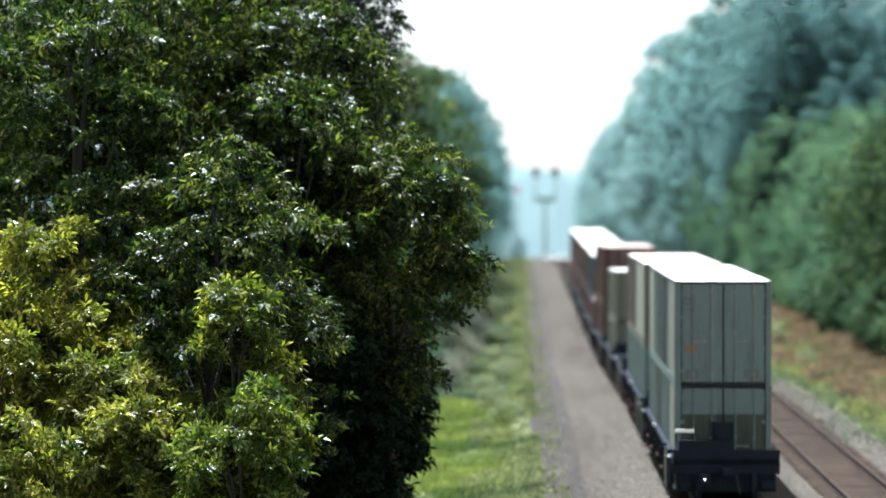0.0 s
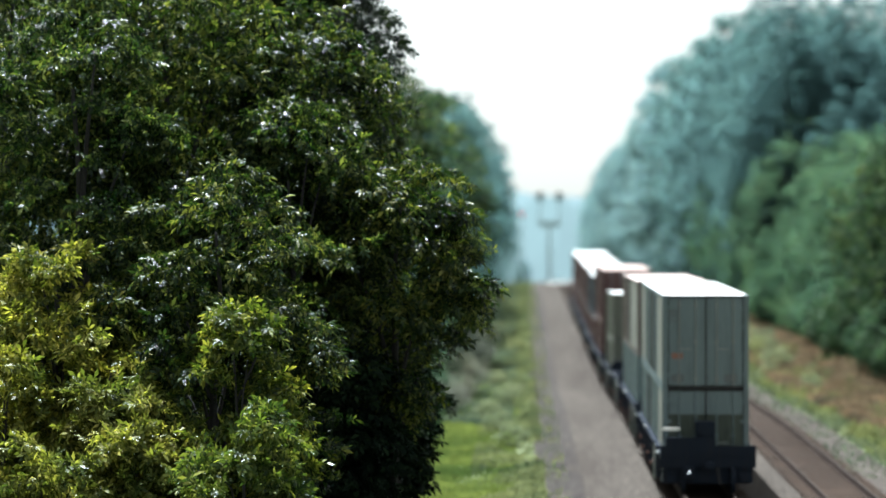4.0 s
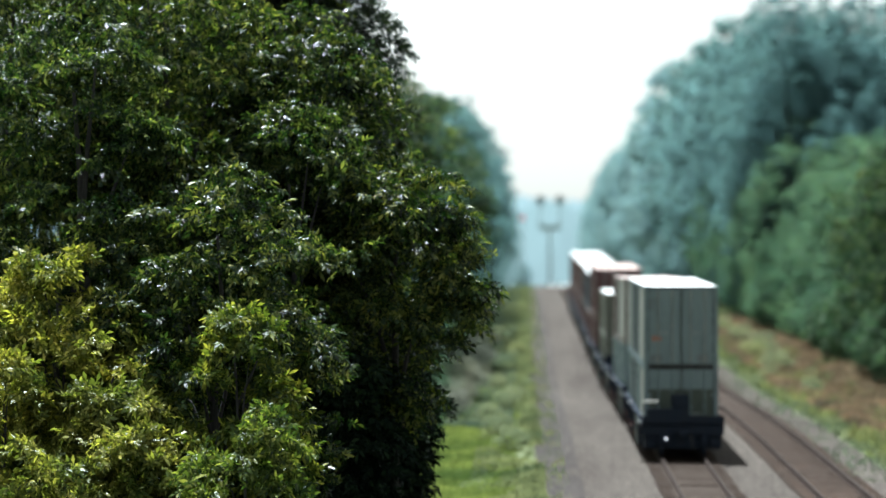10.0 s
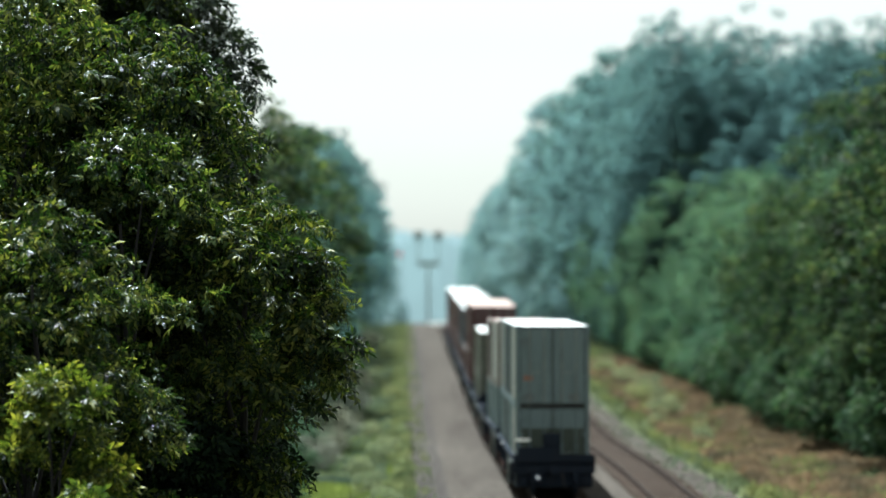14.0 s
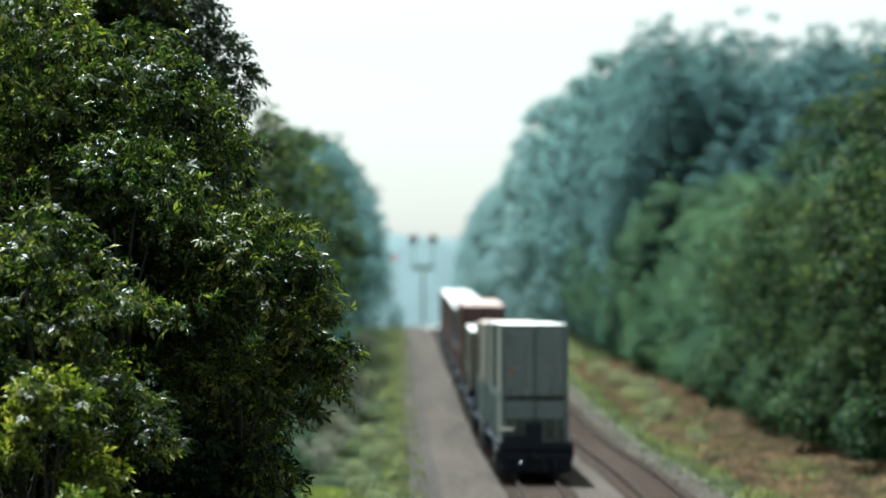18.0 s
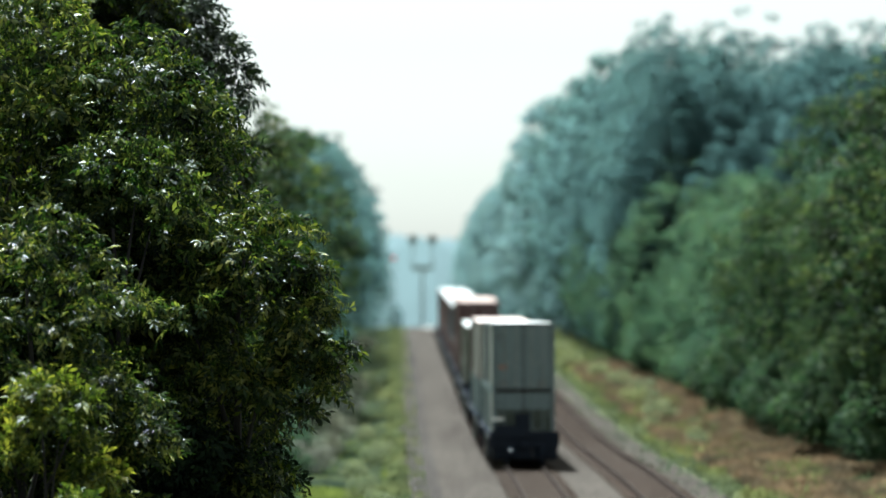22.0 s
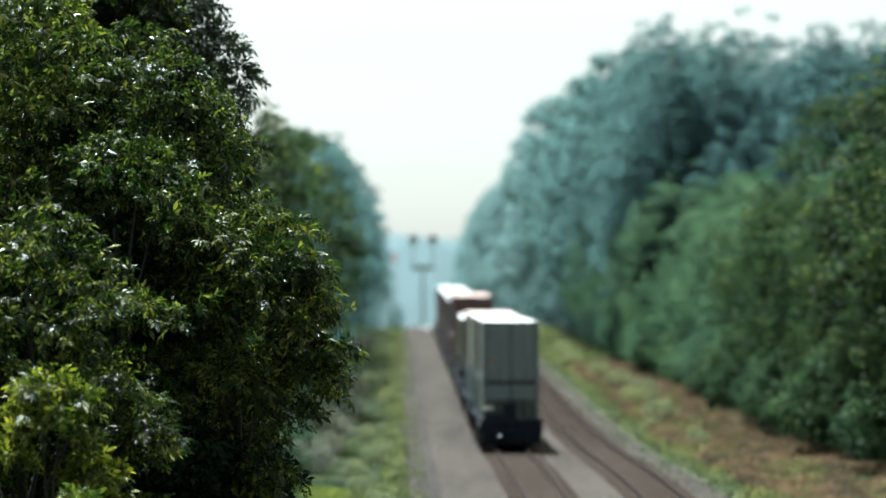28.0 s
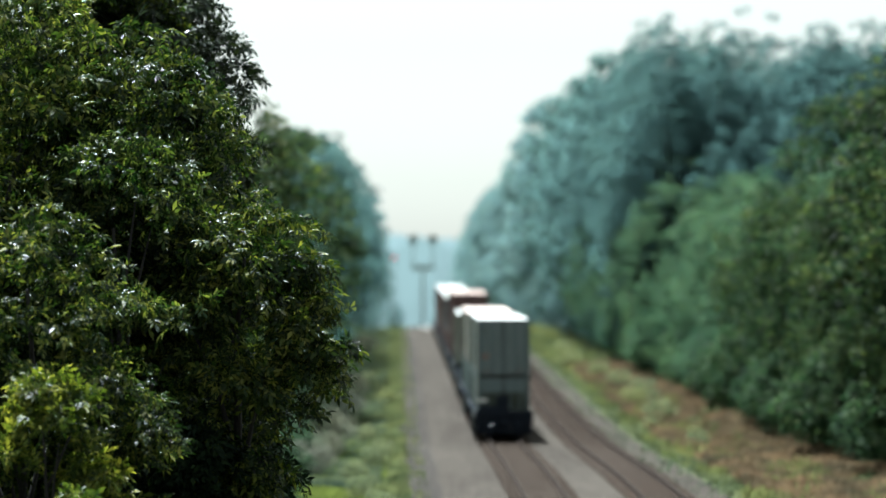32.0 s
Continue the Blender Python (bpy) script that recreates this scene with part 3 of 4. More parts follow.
# the big trees beside the line, close by
LEFT, RIGHT = "trees beside the first track", "trees beside the second track"
NEAR = [  # seed, height, radius, crown foot, boughs, leaf material, bough size, widest, power, x, y, name, label
    (11, 18.0, 5.0, 1.2, 215, LEAF_NEAR, 1.16, 0.35, 0.40, -8.78, 74.9, "tree", "large broad-leaved tree with dense glossy dark green crown"),
    (12, 18.6, 5.6, 1.2, 240, LEAF_DIM, 1.16, 0.35, 0.40, -14.54, 75.6, "tree", "tall broad-leaved tree with dense dark green foliage"),
    (13, 18.6, 3.4, 3.6, 430, LEAF_TOP, 0.72, 0.40, 0.60, -6.92, 76.3, "tree", "dark oak whose top rises behind the nearer crowns"),
    (61, 14.6, 3.0, 5.6, 109, LEAF_DIM, 0.92, 0.30, 0.40, -5.7, 65.9, "tree", "green tree with a bare shaded foot, glints on its leaves"),
    (73, 9.2, 2.3, 0.2, 170, LEAF_SHADE, 0.70, 0.40, 0.30, -4.7, 68.8, "small_tree", "small tree coloured dark for the shaded hollow between larger trees"),
    (74, 6.3, 1.6, 0.2, 120, LEAF_SHADE, 0.60, 0.40, 0.30, -4.55, 61.6, "sapling", "sapling coloured dark for the shaded hollow between larger trees"),
    (62, 11.4, 2.20, 4.3, 65, LEAF_DIM, 0.76, 0.34, 0.60, -3.28, 62.6, "tree", "slim green tree at the edge of the grassy verge"),
    (63, 16.8, 3.9, 1.2, 144, LEAF_NEAR, 0.95, 0.30, 0.35, -8.93, 64.4, "tree", "leafy green tree with tiered sunlit boughs"),
    (64, 17.0, 4.4, 1.2, 190, LEAF_NEAR, 0.95, 0.30, 0.35, -12.82, 64.1, "tree", "leafy green tree with tiered sunlit boughs"),
    (75, 12.0, 2.5, 5.6, 52, LEAF_NEAR, 0.81, 0.30, 0.35, -5.75, 61.8, "tree", "leafy green tree in the front of the thicket"),
    (76, 14.2, 3.0, 1.2, 87, LEAF_NEAR, 0.85, 0.30, 0.35, -10.6, 60.2, "tree", "leafy green tree with tiered sunlit boughs"),
    (65, 10.4, 2.7, 1.2, 73, LEAF_DIM, 0.83, 0.30, 0.35, -7.05, 57.0, "tree", "young green tree with long pointed leaflets"),
    (14, 8.3, 2.30, 1.2, 65, LEAF_YELLOW, 0.63, 0.30, 0.35, -10.51, 56.9, "small_tree", "small sunlit yellow-green tree in front of larger trees"),
    (70, 7.2, 1.51, 1.2, 32, LEAF_LIT, 0.61, 0.30, 0.35, -6.3, 54.4, "sapling", "young yellow-green tree with long pointed leaflets"),
    (71, 6.5, 1.44, 1.2, 29, LEAF_YELLOW, 0.59, 0.30, 0.35, -9.29, 55.2, "sapling", "young yellow-green tree in the sunlit thicket"),
    (72, 5.8, 1.44, 1.2, 29, LEAF_YELLOW, 0.59, 0.30, 0.35, -11.38, 54.4, "sapling", "young yellow-green tree in the sunlit thicket"),
    (66, 5.1, 1.30, 1.2, 26, LEAF_YELLOW, 0.56, 0.30, 0.35, -8.50, 53.9, "sapling", "low yellow-green sapling in the thicket"),
    (67, 4.5, 1.37, 1.2, 26, LEAF_YELLOW, 0.56, 0.30, 0.35, -10.22, 53.0, "sapling", "low yellow-green sapling in the thicket"),
    (68, 5.4, 1.37, 1.2, 26, LEAF_LIT, 0.56, 0.30, 0.35, -6.0, 52.4, "sapling", "low leafy green sapling below larger trees"),
]
SWAYING = []
for seed, th, tr, foot, boughs, lm, bs, wd, pw, tx, ty, nm, lab in NEAR:
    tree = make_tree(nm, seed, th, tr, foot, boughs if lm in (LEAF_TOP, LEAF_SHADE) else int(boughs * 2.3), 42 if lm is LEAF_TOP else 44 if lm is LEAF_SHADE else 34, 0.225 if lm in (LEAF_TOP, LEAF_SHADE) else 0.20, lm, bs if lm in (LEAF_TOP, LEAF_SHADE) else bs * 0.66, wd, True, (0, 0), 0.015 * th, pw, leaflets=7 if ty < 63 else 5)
    tagged(plant(tree, tx, ty, 40 * seed), lab, "tree", LEFT)
    if lm is not LEAF_SHADE:
        SWAYING.append((tree, 40 * seed, 1.3 / th))
    if seed == 61:  # a withered bough on the side towards the line's old roadbed
        r = np.random.default_rng(90)
        wc = np.array([[1.5 + 0.32 * k, -1.6 + 0.05 * k, 7.45 + 0.13 * k] for k in range(7)]) + r.normal(0, 0.1, (7, 3))
        p, nr, hang = tier_leaves(r, wc, np.full(7, 0.4), 30)
        V = sprays(r, p, nr, hang, 0.15)
        dead = new("withered_bough", sheet_mesh("withered_bough", V, quads_of(V), LEAF_DEAD))
        dead.parent = tree
        dead.matrix_basis = pose(0, 0, 0, 0, 0, -40 * seed) @ pose(-1.0, 0.0, 0.0)
        tagged(dead, "brown withered leaves on one bough")

# woods along both sides
wood = [make_tree("tree", 20 + i, h, rad, low, n, per, leaf, mat, b, w, power=pw)
        for i, (h, rad, low, n, per, leaf, mat, b, w, pw) in enumerate([
            (17, 5.2, 0.5, 180, 20, 0.46, LEAF_MID, 0.82, 0.36, 0.5),
            (19, 5.6, 0.8, 190, 20, 0.48, LEAF_MID, 0.86, 0.42, 0.5),
            (15, 4.8, 0.3, 160, 20, 0.44, LEAF_MID, 0.8, 0.3, 0.4),
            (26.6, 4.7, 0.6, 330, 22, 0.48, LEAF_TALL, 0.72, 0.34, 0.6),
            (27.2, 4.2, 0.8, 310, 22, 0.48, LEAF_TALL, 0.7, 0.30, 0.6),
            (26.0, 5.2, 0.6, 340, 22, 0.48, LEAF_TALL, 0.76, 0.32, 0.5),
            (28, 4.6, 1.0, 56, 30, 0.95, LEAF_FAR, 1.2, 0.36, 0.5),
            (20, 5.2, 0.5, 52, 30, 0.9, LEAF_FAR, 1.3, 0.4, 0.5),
            (16.5, 5.2, 0.4, 230, 34, 0.30, LEAF_WOOD, 0.72, 0.36, 0.5),
            (18.5, 5.4, 0.6, 250, 34, 0.31, LEAF_WOOD, 0.75, 0.42, 0.5),
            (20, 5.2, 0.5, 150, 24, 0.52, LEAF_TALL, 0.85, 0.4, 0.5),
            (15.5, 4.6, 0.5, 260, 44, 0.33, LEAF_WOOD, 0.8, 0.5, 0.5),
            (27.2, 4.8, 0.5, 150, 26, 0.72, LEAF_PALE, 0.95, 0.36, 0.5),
            (17.8, 4.3, 0.5, 260, 34, 0.28, LEAF_DARK, 0.66, 0.55, 0.5)])]
WOOD_LABELS = ["broad-leaved tree in full green summer leaf at the wood's edge", "rounded green tree among others at the wood's edge", "low spreading green tree overhanging the grassy verge",
               "tall tree of the distant wood, leaves tinted blue for haze", "tall slender tree of the distant wood", "tall broad-crowned tree of the distant wood",
               "tree far along the wood's edge, leaves paled for haze", "rounded tree far along the line, leaves paled for haze",
               "leafy green tree in full crown at the wood's edge", "spreading green tree with ragged crown at the wood's edge",
               "rounded tree beside the line, leaves tinted blue for haze", "dense dark green tree behind the large ones", "tall tree along the far wood, leaves paled for haze", "dark ragged-crowned tree rising over the wood's edge"]
for w, lab in zip(wood, WOOD_LABELS):
    tagged(w, lab, "tree")
bush = make_tree("bush", 31, 3.6, 2.1, 0.0, 64, 38, 0.23, LEAF_BUSH, 0.55, 0.4, False, (0, 0), 0.05)
tagged(bush, "dense green bush at the foot of the wood", "bush", "bushes along the verge")

far_bush = make_tree("bush", 32, 3.6, 2.1, 0.0, 64, 38, 0.26, LEAF_MID, 0.55, 0.4, False, (0, 0), 0.05)
tagged(far_bush, "bush along the foot of the wood, leaves tinted for haze", "bush", "bushes along the verge")

pale_brush = make_tree("bush", 33, 2.6, 1.7, 0.0, 60, 34, 0.20, LEAF_BRUSH, 0.5, 0.4, False, (0, 0), 0.04)
tagged(pale_brush, "pale grey-brown brush at the edge of the verge", "bush", "dry brush along the verge")

rng = random.Random(5)
first = set()


def stand(kind, x, y, size, group):
    ob = wood[kind]
    if kind in first:
        ob = plant_copy(ob, x, y, rng.uniform(0, 360), size)
    else:
        first.add(kind)
        plant(ob, x, y, rng.uniform(0, 360), size)
    tagged(ob, group=group)


# right: the greener trees at the edge
y = 127
while y < 235:
    k = 1.0 if y < 165 else 0.86
    stand(rng.choice([8, 9]) if y < 196 else rng.choice([0, 1, 2]), 24.6 + rng.uniform(-0.8, 0.8), y, k * rng.uniform(0.82, 1.02), RIGHT)
    if y > 180:
        stand(rng.choice([0, 1]), 32.5 + rng.uniform(-1.5, 1.5), y + 4, k * rng.uniform(0.95, 1.12), RIGHT)
    y += rng.uniform(7.0, 9.0)
stand(9, 23.4, 126, 1.03, RIGHT)
stand(8, 21.2, 137, 0.42, RIGHT)
stand(13, 23.6, 140, 1.02, RIGHT)
for tx, ty, ts in ((23.2, 228, 0.74), (21.6, 236, 0.80), (24.0, 241, 0.92), (20.9, 246, 0.70), (20.2, 254, 0.62), (20.6, 263, 0.66), (20.0, 272, 0.58)):
    stand(rng.choice([0, 1]), tx, ty, ts, RIGHT)
for tx, ty, ts in ((22.8, 240, 0.66), (25.6, 238, 0.70), (28.4, 240, 0.74), (31.4, 238, 0.72), (34.6, 240, 0.76)):   # smaller trees placed to cover a dark pocket in the camera's view
    stand(rng.choice([3, 4, 5]), tx, ty, ts, RIGHT)
for tx, ty, ts in ((19.6, 232, 0.50), (20.4, 224, 0.62), (21.8, 216, 0.72), (22.6, 208, 0.78)):   # smaller growth that closes the edge
    stand(2, tx, ty, ts, RIGHT)
for tx, ty, ts in ((19.3, 246, 0.30), (18.9, 258, 0.26), (18.7, 271, 0.30), (18.5, 285, 0.24), (18.6, 299, 0.28)):   # hazy low growth at the tall wood's foot
    stand(10, tx, ty, ts, RIGHT)
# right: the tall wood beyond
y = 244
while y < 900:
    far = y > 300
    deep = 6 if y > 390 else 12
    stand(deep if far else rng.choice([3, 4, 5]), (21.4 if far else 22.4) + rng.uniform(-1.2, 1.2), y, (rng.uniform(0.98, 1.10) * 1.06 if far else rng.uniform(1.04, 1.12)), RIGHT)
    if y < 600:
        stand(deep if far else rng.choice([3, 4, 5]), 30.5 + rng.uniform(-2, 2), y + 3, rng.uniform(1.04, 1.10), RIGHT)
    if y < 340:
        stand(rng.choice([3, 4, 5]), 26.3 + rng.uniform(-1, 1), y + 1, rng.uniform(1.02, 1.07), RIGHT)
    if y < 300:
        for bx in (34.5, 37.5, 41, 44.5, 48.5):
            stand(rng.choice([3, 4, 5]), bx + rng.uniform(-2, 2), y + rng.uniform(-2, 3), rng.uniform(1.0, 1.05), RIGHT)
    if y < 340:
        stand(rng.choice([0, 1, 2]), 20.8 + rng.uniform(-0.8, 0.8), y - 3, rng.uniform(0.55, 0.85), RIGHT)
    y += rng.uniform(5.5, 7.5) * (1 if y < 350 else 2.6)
# left: along the line behind the big trees
lr = random.Random(21)
stand(11, -9.2, 150, 1.2, LEFT)
y = 96
while y < 640:
    far = y > 185
    stand((7 if y > 330 else lr.choice([8, 9]) if y < 205 else 10) if far else lr.choice([8, 9]), (-6.2 if y > 205 else -7.3 if y > 170 else -10.7) + lr.uniform(-1.0, 0.6), y, lr.uniform(0.93, 1.04) * (0.99 if y > 205 else 0.98 if y > 170 else 0.92), LEFT)
    if y < 200:
        stand(10 if far else lr.choice([1, 0]), -17 + lr.uniform(-1.5, 1.5), y + 4, lr.uniform(0.85, 1.0), LEFT)
    y += lr.uniform(9, 11.5) * (1 if y < 320 else 2.0)

def far_woods(y, high, seed, mat, label, hump=0.0):
    """A long low ridge of tree tops in the haze, at the horizon."""
    r = np.random.default_rng(seed)
    xs = np.linspace(-0.5 * y, 0.5 * y, 700)
    k = 2600 / y
    tops = np.abs(np.sin(xs * 0.061 * k + 1.3 * np.sin(xs * 0.017 * k + seed))) + 0.6 * np.abs(np.sin(xs * 0.143 * k + seed)) + r.uniform(-0.15, 0.15, len(xs))
    top = high + y * (0.0022 * np.sin(xs * 0.011 * k + seed) + 0.0016 * tops)
    top = top + hump * np.exp(-((xs - 14.0) / 17.0) ** 2)
    V = np.concatenate([np.stack([xs, np.full_like(xs, y), np.full_like(xs, -80)], -1), np.stack([xs, np.full_like(xs, y + 10), top], -1),
                        np.stack([xs, np.full_like(xs, y + 40), top * 0.6], -1), np.stack([xs, np.full_like(xs, y + 100), np.full_like(xs, -80)], -1)])
    n = len(xs)
    Q = [[k * n + i, k * n + i + 1, (k + 1) * n + i + 1, (k + 1) * n + i] for k in range(3) for i in range(n - 1)]
    return tagged(new("backdrop", sheet_mesh("backdrop", V, Q, mat)), label, "backdrop", kind="structure")


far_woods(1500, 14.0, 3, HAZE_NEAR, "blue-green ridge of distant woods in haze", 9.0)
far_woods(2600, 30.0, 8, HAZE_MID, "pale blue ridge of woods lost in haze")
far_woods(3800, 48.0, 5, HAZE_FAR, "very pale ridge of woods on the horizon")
for i in range(60):
    y = 122 + i * 3.6 + rng.uniform(-2.4, 2.4)
    ob = bush if i == 0 else far_bush if i == 20 else copy_thing(bush if i < 20 else far_bush, Matrix())
    plant(ob, 20.9 + rng.uniform(-0.9, 1.6), y, rng.uniform(0, 360), rng.choice([rng.uniform(0.45, 0.8), rng.uniform(0.8, 1.5)]))
for i in range(10):
    stand(8 if i < 4 else 2, 21.3 + rng.uniform(-0.6, 0.8), 122 + i * 12 + rng.uniform(-3, 3), rng.uniform(0.34, 0.52), RIGHT)


for i in range(12):   # brush at the edge of the verge below the large trees
    ob = copy_thing(bush if i < 5 else far_bush, Matrix())
    plant(ob, -4.6 + rng.uniform(-0.9, 0.7), 96 + i * 9 + rng.uniform(-3, 3), rng.uniform(0, 360), rng.uniform(0.35, 0.75))
br = random.Random(33)
for i in range(18):   # pale grey brush between the verge and the trees
    ob = pale_brush if i == 0 else copy_thing(pale_brush, Matrix())
    plant(ob, br.uniform(-5.2, -2.6), 128 + i * 9 + br.uniform(-4, 4), br.uniform(0, 360), br.uniform(0.55, 1.0))
for i in range(11):   # low growth under the far wood
    stand(rng.choice([6, 7]), 19.6 + rng.uniform(-0.8, 1.4), 318 + i * 19 + rng.uniform(-6, 6), rng.uniform(0.26, 0.42), RIGHT)
for i in range(26):   # low growth on the crest, beside and beyond the crossing, paled for haze
    side = rng.choice([(-6.0, 1.6), (-6.0, 1.6), (12.4, 19.0)])
    stand(rng.choice([6, 7]), rng.uniform(*side), rng.uniform(345, 560), rng.uniform(0.07, 0.22), LEFT if side[0] < 0 else RIGHT)


# ---------------------------------------------------------------- grass and weeds
weeds = make_tree("weed_clump", 95, 1.5, 1.05, 0.0, 44, 26, 0.15, LEAF_WEED, 0.36, 0.5, False, (0, 0), 0.02)
for o in weeds.children:
    o.name = "stem" if o.name.startswith("trunk") else "leaves"
tagged(weeds, "pale yellow-green clump of tall weeds on the verge", "weeds", "weed clumps along the line")
wr = random.Random(17)
for i in range(28):
    ob = weeds if i == 0 else copy_thing(weeds, Matrix())
    if i < 15:
        plant(ob, wr.uniform(14.2, 16.8), 150 + i * 9 + wr.uniform(-5, 5), wr.uniform(0, 360), wr.uniform(0.45, 1.1))
    else:
        plant(ob, wr.uniform(-2.4, -0.4), 106 + (i - 15) * 10 + wr.uniform(-4, 4), wr.uniform(0, 360), wr.uniform(0.4, 0.75))


def tufts(name, seed, n, x0, x1, y0, y1, tall, mat, label, near=1.6, edge=1.0, patchy=None):
    """Grass blades, thick near the front and thinning with distance, each a slim four-cornered blade."""
    r = np.random.default_rng(seed)
    y = y0 + (y1 - y0) * r.uniform(0, 1, n) ** near
    x = x0 + (x1 - x0) * (r.uniform(0, 1, n) ** edge if edge > 0 else 1 - r.uniform(0, 1, n) ** -edge)
    if patchy is not None:
        u = np.sin(x * 1.3 + 2.1 * np.sin(y * 0.19 + seed)) + np.sin(y * 0.31 + 1.7 * np.sin(x * 0.9) + seed) + 0.7 * np.sin(y * 0.83 - x * 1.1)
        keep = u + r.normal(0, 0.35, n) > patchy
        x, y = x[keep], y[keep]
        n = len(x)
    clump = np.sin(x * 1.9 + np.sin(y * 0.23) * 2) * 0.5 + np.sin(y * 0.41 + x) * 0.5
    h = tall * (0.7 + 0.35 * clump) * r.uniform(0.6, 1.35, n)
    base = np.stack([x + bend(y), y, ground_height(x, y) - fall(y) - 0.02], -1)
    a = r.uniform(0, math.tau, n)
    side = np.stack([np.cos(a), np.sin(a), np.zeros(n)], -1) * (0.035 + 0.0004 * (y - 80))[:, None]
    lean = np.stack([r.normal(0, 0.25, n), r.normal(0, 0.25, n), np.ones(n)], -1) * h[:, None]
    V = np.stack([base - side, base + side, base + lean * 0.8 + side * 0.8, base + lean - side * 0.3], 1).reshape(-1, 3)
    ob = new(name, sheet_mesh(name, V, quads_of(V), mat))
    return tagged(ob, label, "grass", kind="stuff")


tufts("grass", 46, 12000, -0.5, 1.3, 70, 420, 0.14, GRASS_YELLOW, "scattered weeds in the old roadbed", 1.7, 2.8)
tufts("grass", 47, 5000, 10.9, 13.4, 90, 420, 0.2, GRASS_OLIVE, "scattered weeds at the ballast's edge", 1.8, -2.5)
tufts("grass", 41, 95000, -7.5, -0.4, 70, 158, 0.17, GRASS_GREEN, "lush green grass on the verge below the trees", 1.5)
tufts("grass", 49, 46000, -7.5, -0.6, 120, 420, 0.24, GRASS_OLIVE, "olive-green grass along the verge", 1.9)
tufts("grass", 42, 42000, -2.0, 0.5, 70, 420, 0.26, GRASS_YELLOW, "yellow-green weeds along the edge of the ballast", 1.9, -1.6, -0.4)
tufts("grass", 43, 40000, 12.6, 20.5, 95, 420, 0.34, GRASS_OLIVE, "olive-green grass and weeds on the verge", 1.8)
tufts("grass", 48, 9000, 12.6, 15.4, 95, 330, 0.30, GRASS_GREEN, "patches of fresh green grass on the verge", 1.8, 1.0, 1.5)
tufts("grass", 44, 40000, 12.9, 18.0, 95, 420, 0.62, GRASS_YELLOW, "yellow flowering weeds on the verge", 1.8, 1.0, 0.7)
tufts("grass", 45, 76000, 14.0, 20.6, 95, 250, 0.56, GRASS_RED, "russet dry grass in front of the wood", 1.4, 1.0, -1.2)


# ---------------------------------------------------------------- signal far along the line
def signal_mast(x, y):
    s = tagged(new("railway_signal"), "tall dark bracket signal mast with two heads beside the line", "signal")
    bm = bmesh.new()
    rod(bm, (0, 0, -1.8), (0, 0, 6.9), 0.22, 0.16, 10)
    part("mast", bm, SIGNAL_STEEL, s)
    part("bracket", boxes((-1.45, 1.45, -0.35, 0.35, 6.9, 7.1), (-1.45, 1.45, -0.04, 0.04, 6.5, 6.9)), SIGNAL_STEEL, s)
    for sx in (-1.3, 1.3):
        bm = bmesh.new()
        rod(bm, (sx, 0, 7.1), (sx, 0, 11.1), 0.1, 0.08, 8)
        part("doll_post", bm, SIGNAL_STEEL, s)
        bm = bmesh.new()
        rod(bm, (sx, -0.25, 10.5), (sx, -0.12, 10.5), 0.62, 0.62, 20)
        box(bm, sx - 0.28, sx + 0.28, -0.12, 0.25, 9.9, 11.15)
        h = part("signal_head", bm, SIGNAL_STEEL, s, "round dark backing disc of the signal")
        for dz in (-0.3, 0, 0.3):
            bm = bmesh.new()
            rod(bm, (sx, -0.5, 10.5 + dz), (sx, -0.25, 10.5 + dz), 0.11, 0.11, 10)
            part("hood", bm, DARK_STEEL, h)
    for sx in (-1.45, 1.45):
        part("railing", boxes((sx - 0.03, sx + 0.03, -0.33, -0.27, 7.1, 8.1), (sx - 0.03, sx + 0.03, 0.27, 0.33, 7.1, 8.1), (sx - 0.03, sx + 0.03, -0.33, 0.33, 8.04, 8.1)), SIGNAL_STEEL, s)
    p = on_line(x, y)
    s.location = (p.x, y, p.z + 0.75)
    return s


signal_mast(3.6, 392)


def red_signal(x, y):
    """A slim single-lamp signal half hidden by the trees."""
    s = tagged(new("railway_signal"), "slim pale signal mast showing a red light by the trees", "signal")
    bm = bmesh.new()
    rod(bm, (0, 0, -1.4), (0, 0, 7.7), 0.08, 0.06, 8)
    part("mast", bm, SIGNAL_STEEL, s)
    bm = bmesh.new()
    rod(bm, (0, -0.2, 8.0), (0, -0.1, 8.0), 0.34, 0.34, 16)
    box(bm, -0.16, 0.16, -0.1, 0.16, 7.6, 8.4)
    h = part("signal_head", bm, SIGNAL_STEEL, s)
    bm = bmesh.new()
    rod(bm, (0, -0.26, 8.0), (0, -0.2, 8.0), 0.16, 0.16, 16)
    part("lamp", bm, RED_GLOW, h, "glowing red signal lens")
    p = on_line(x, y)
    s.location = (p.x, y, p.z + 0.5)
    return s


red_signal(-0.15, 372)


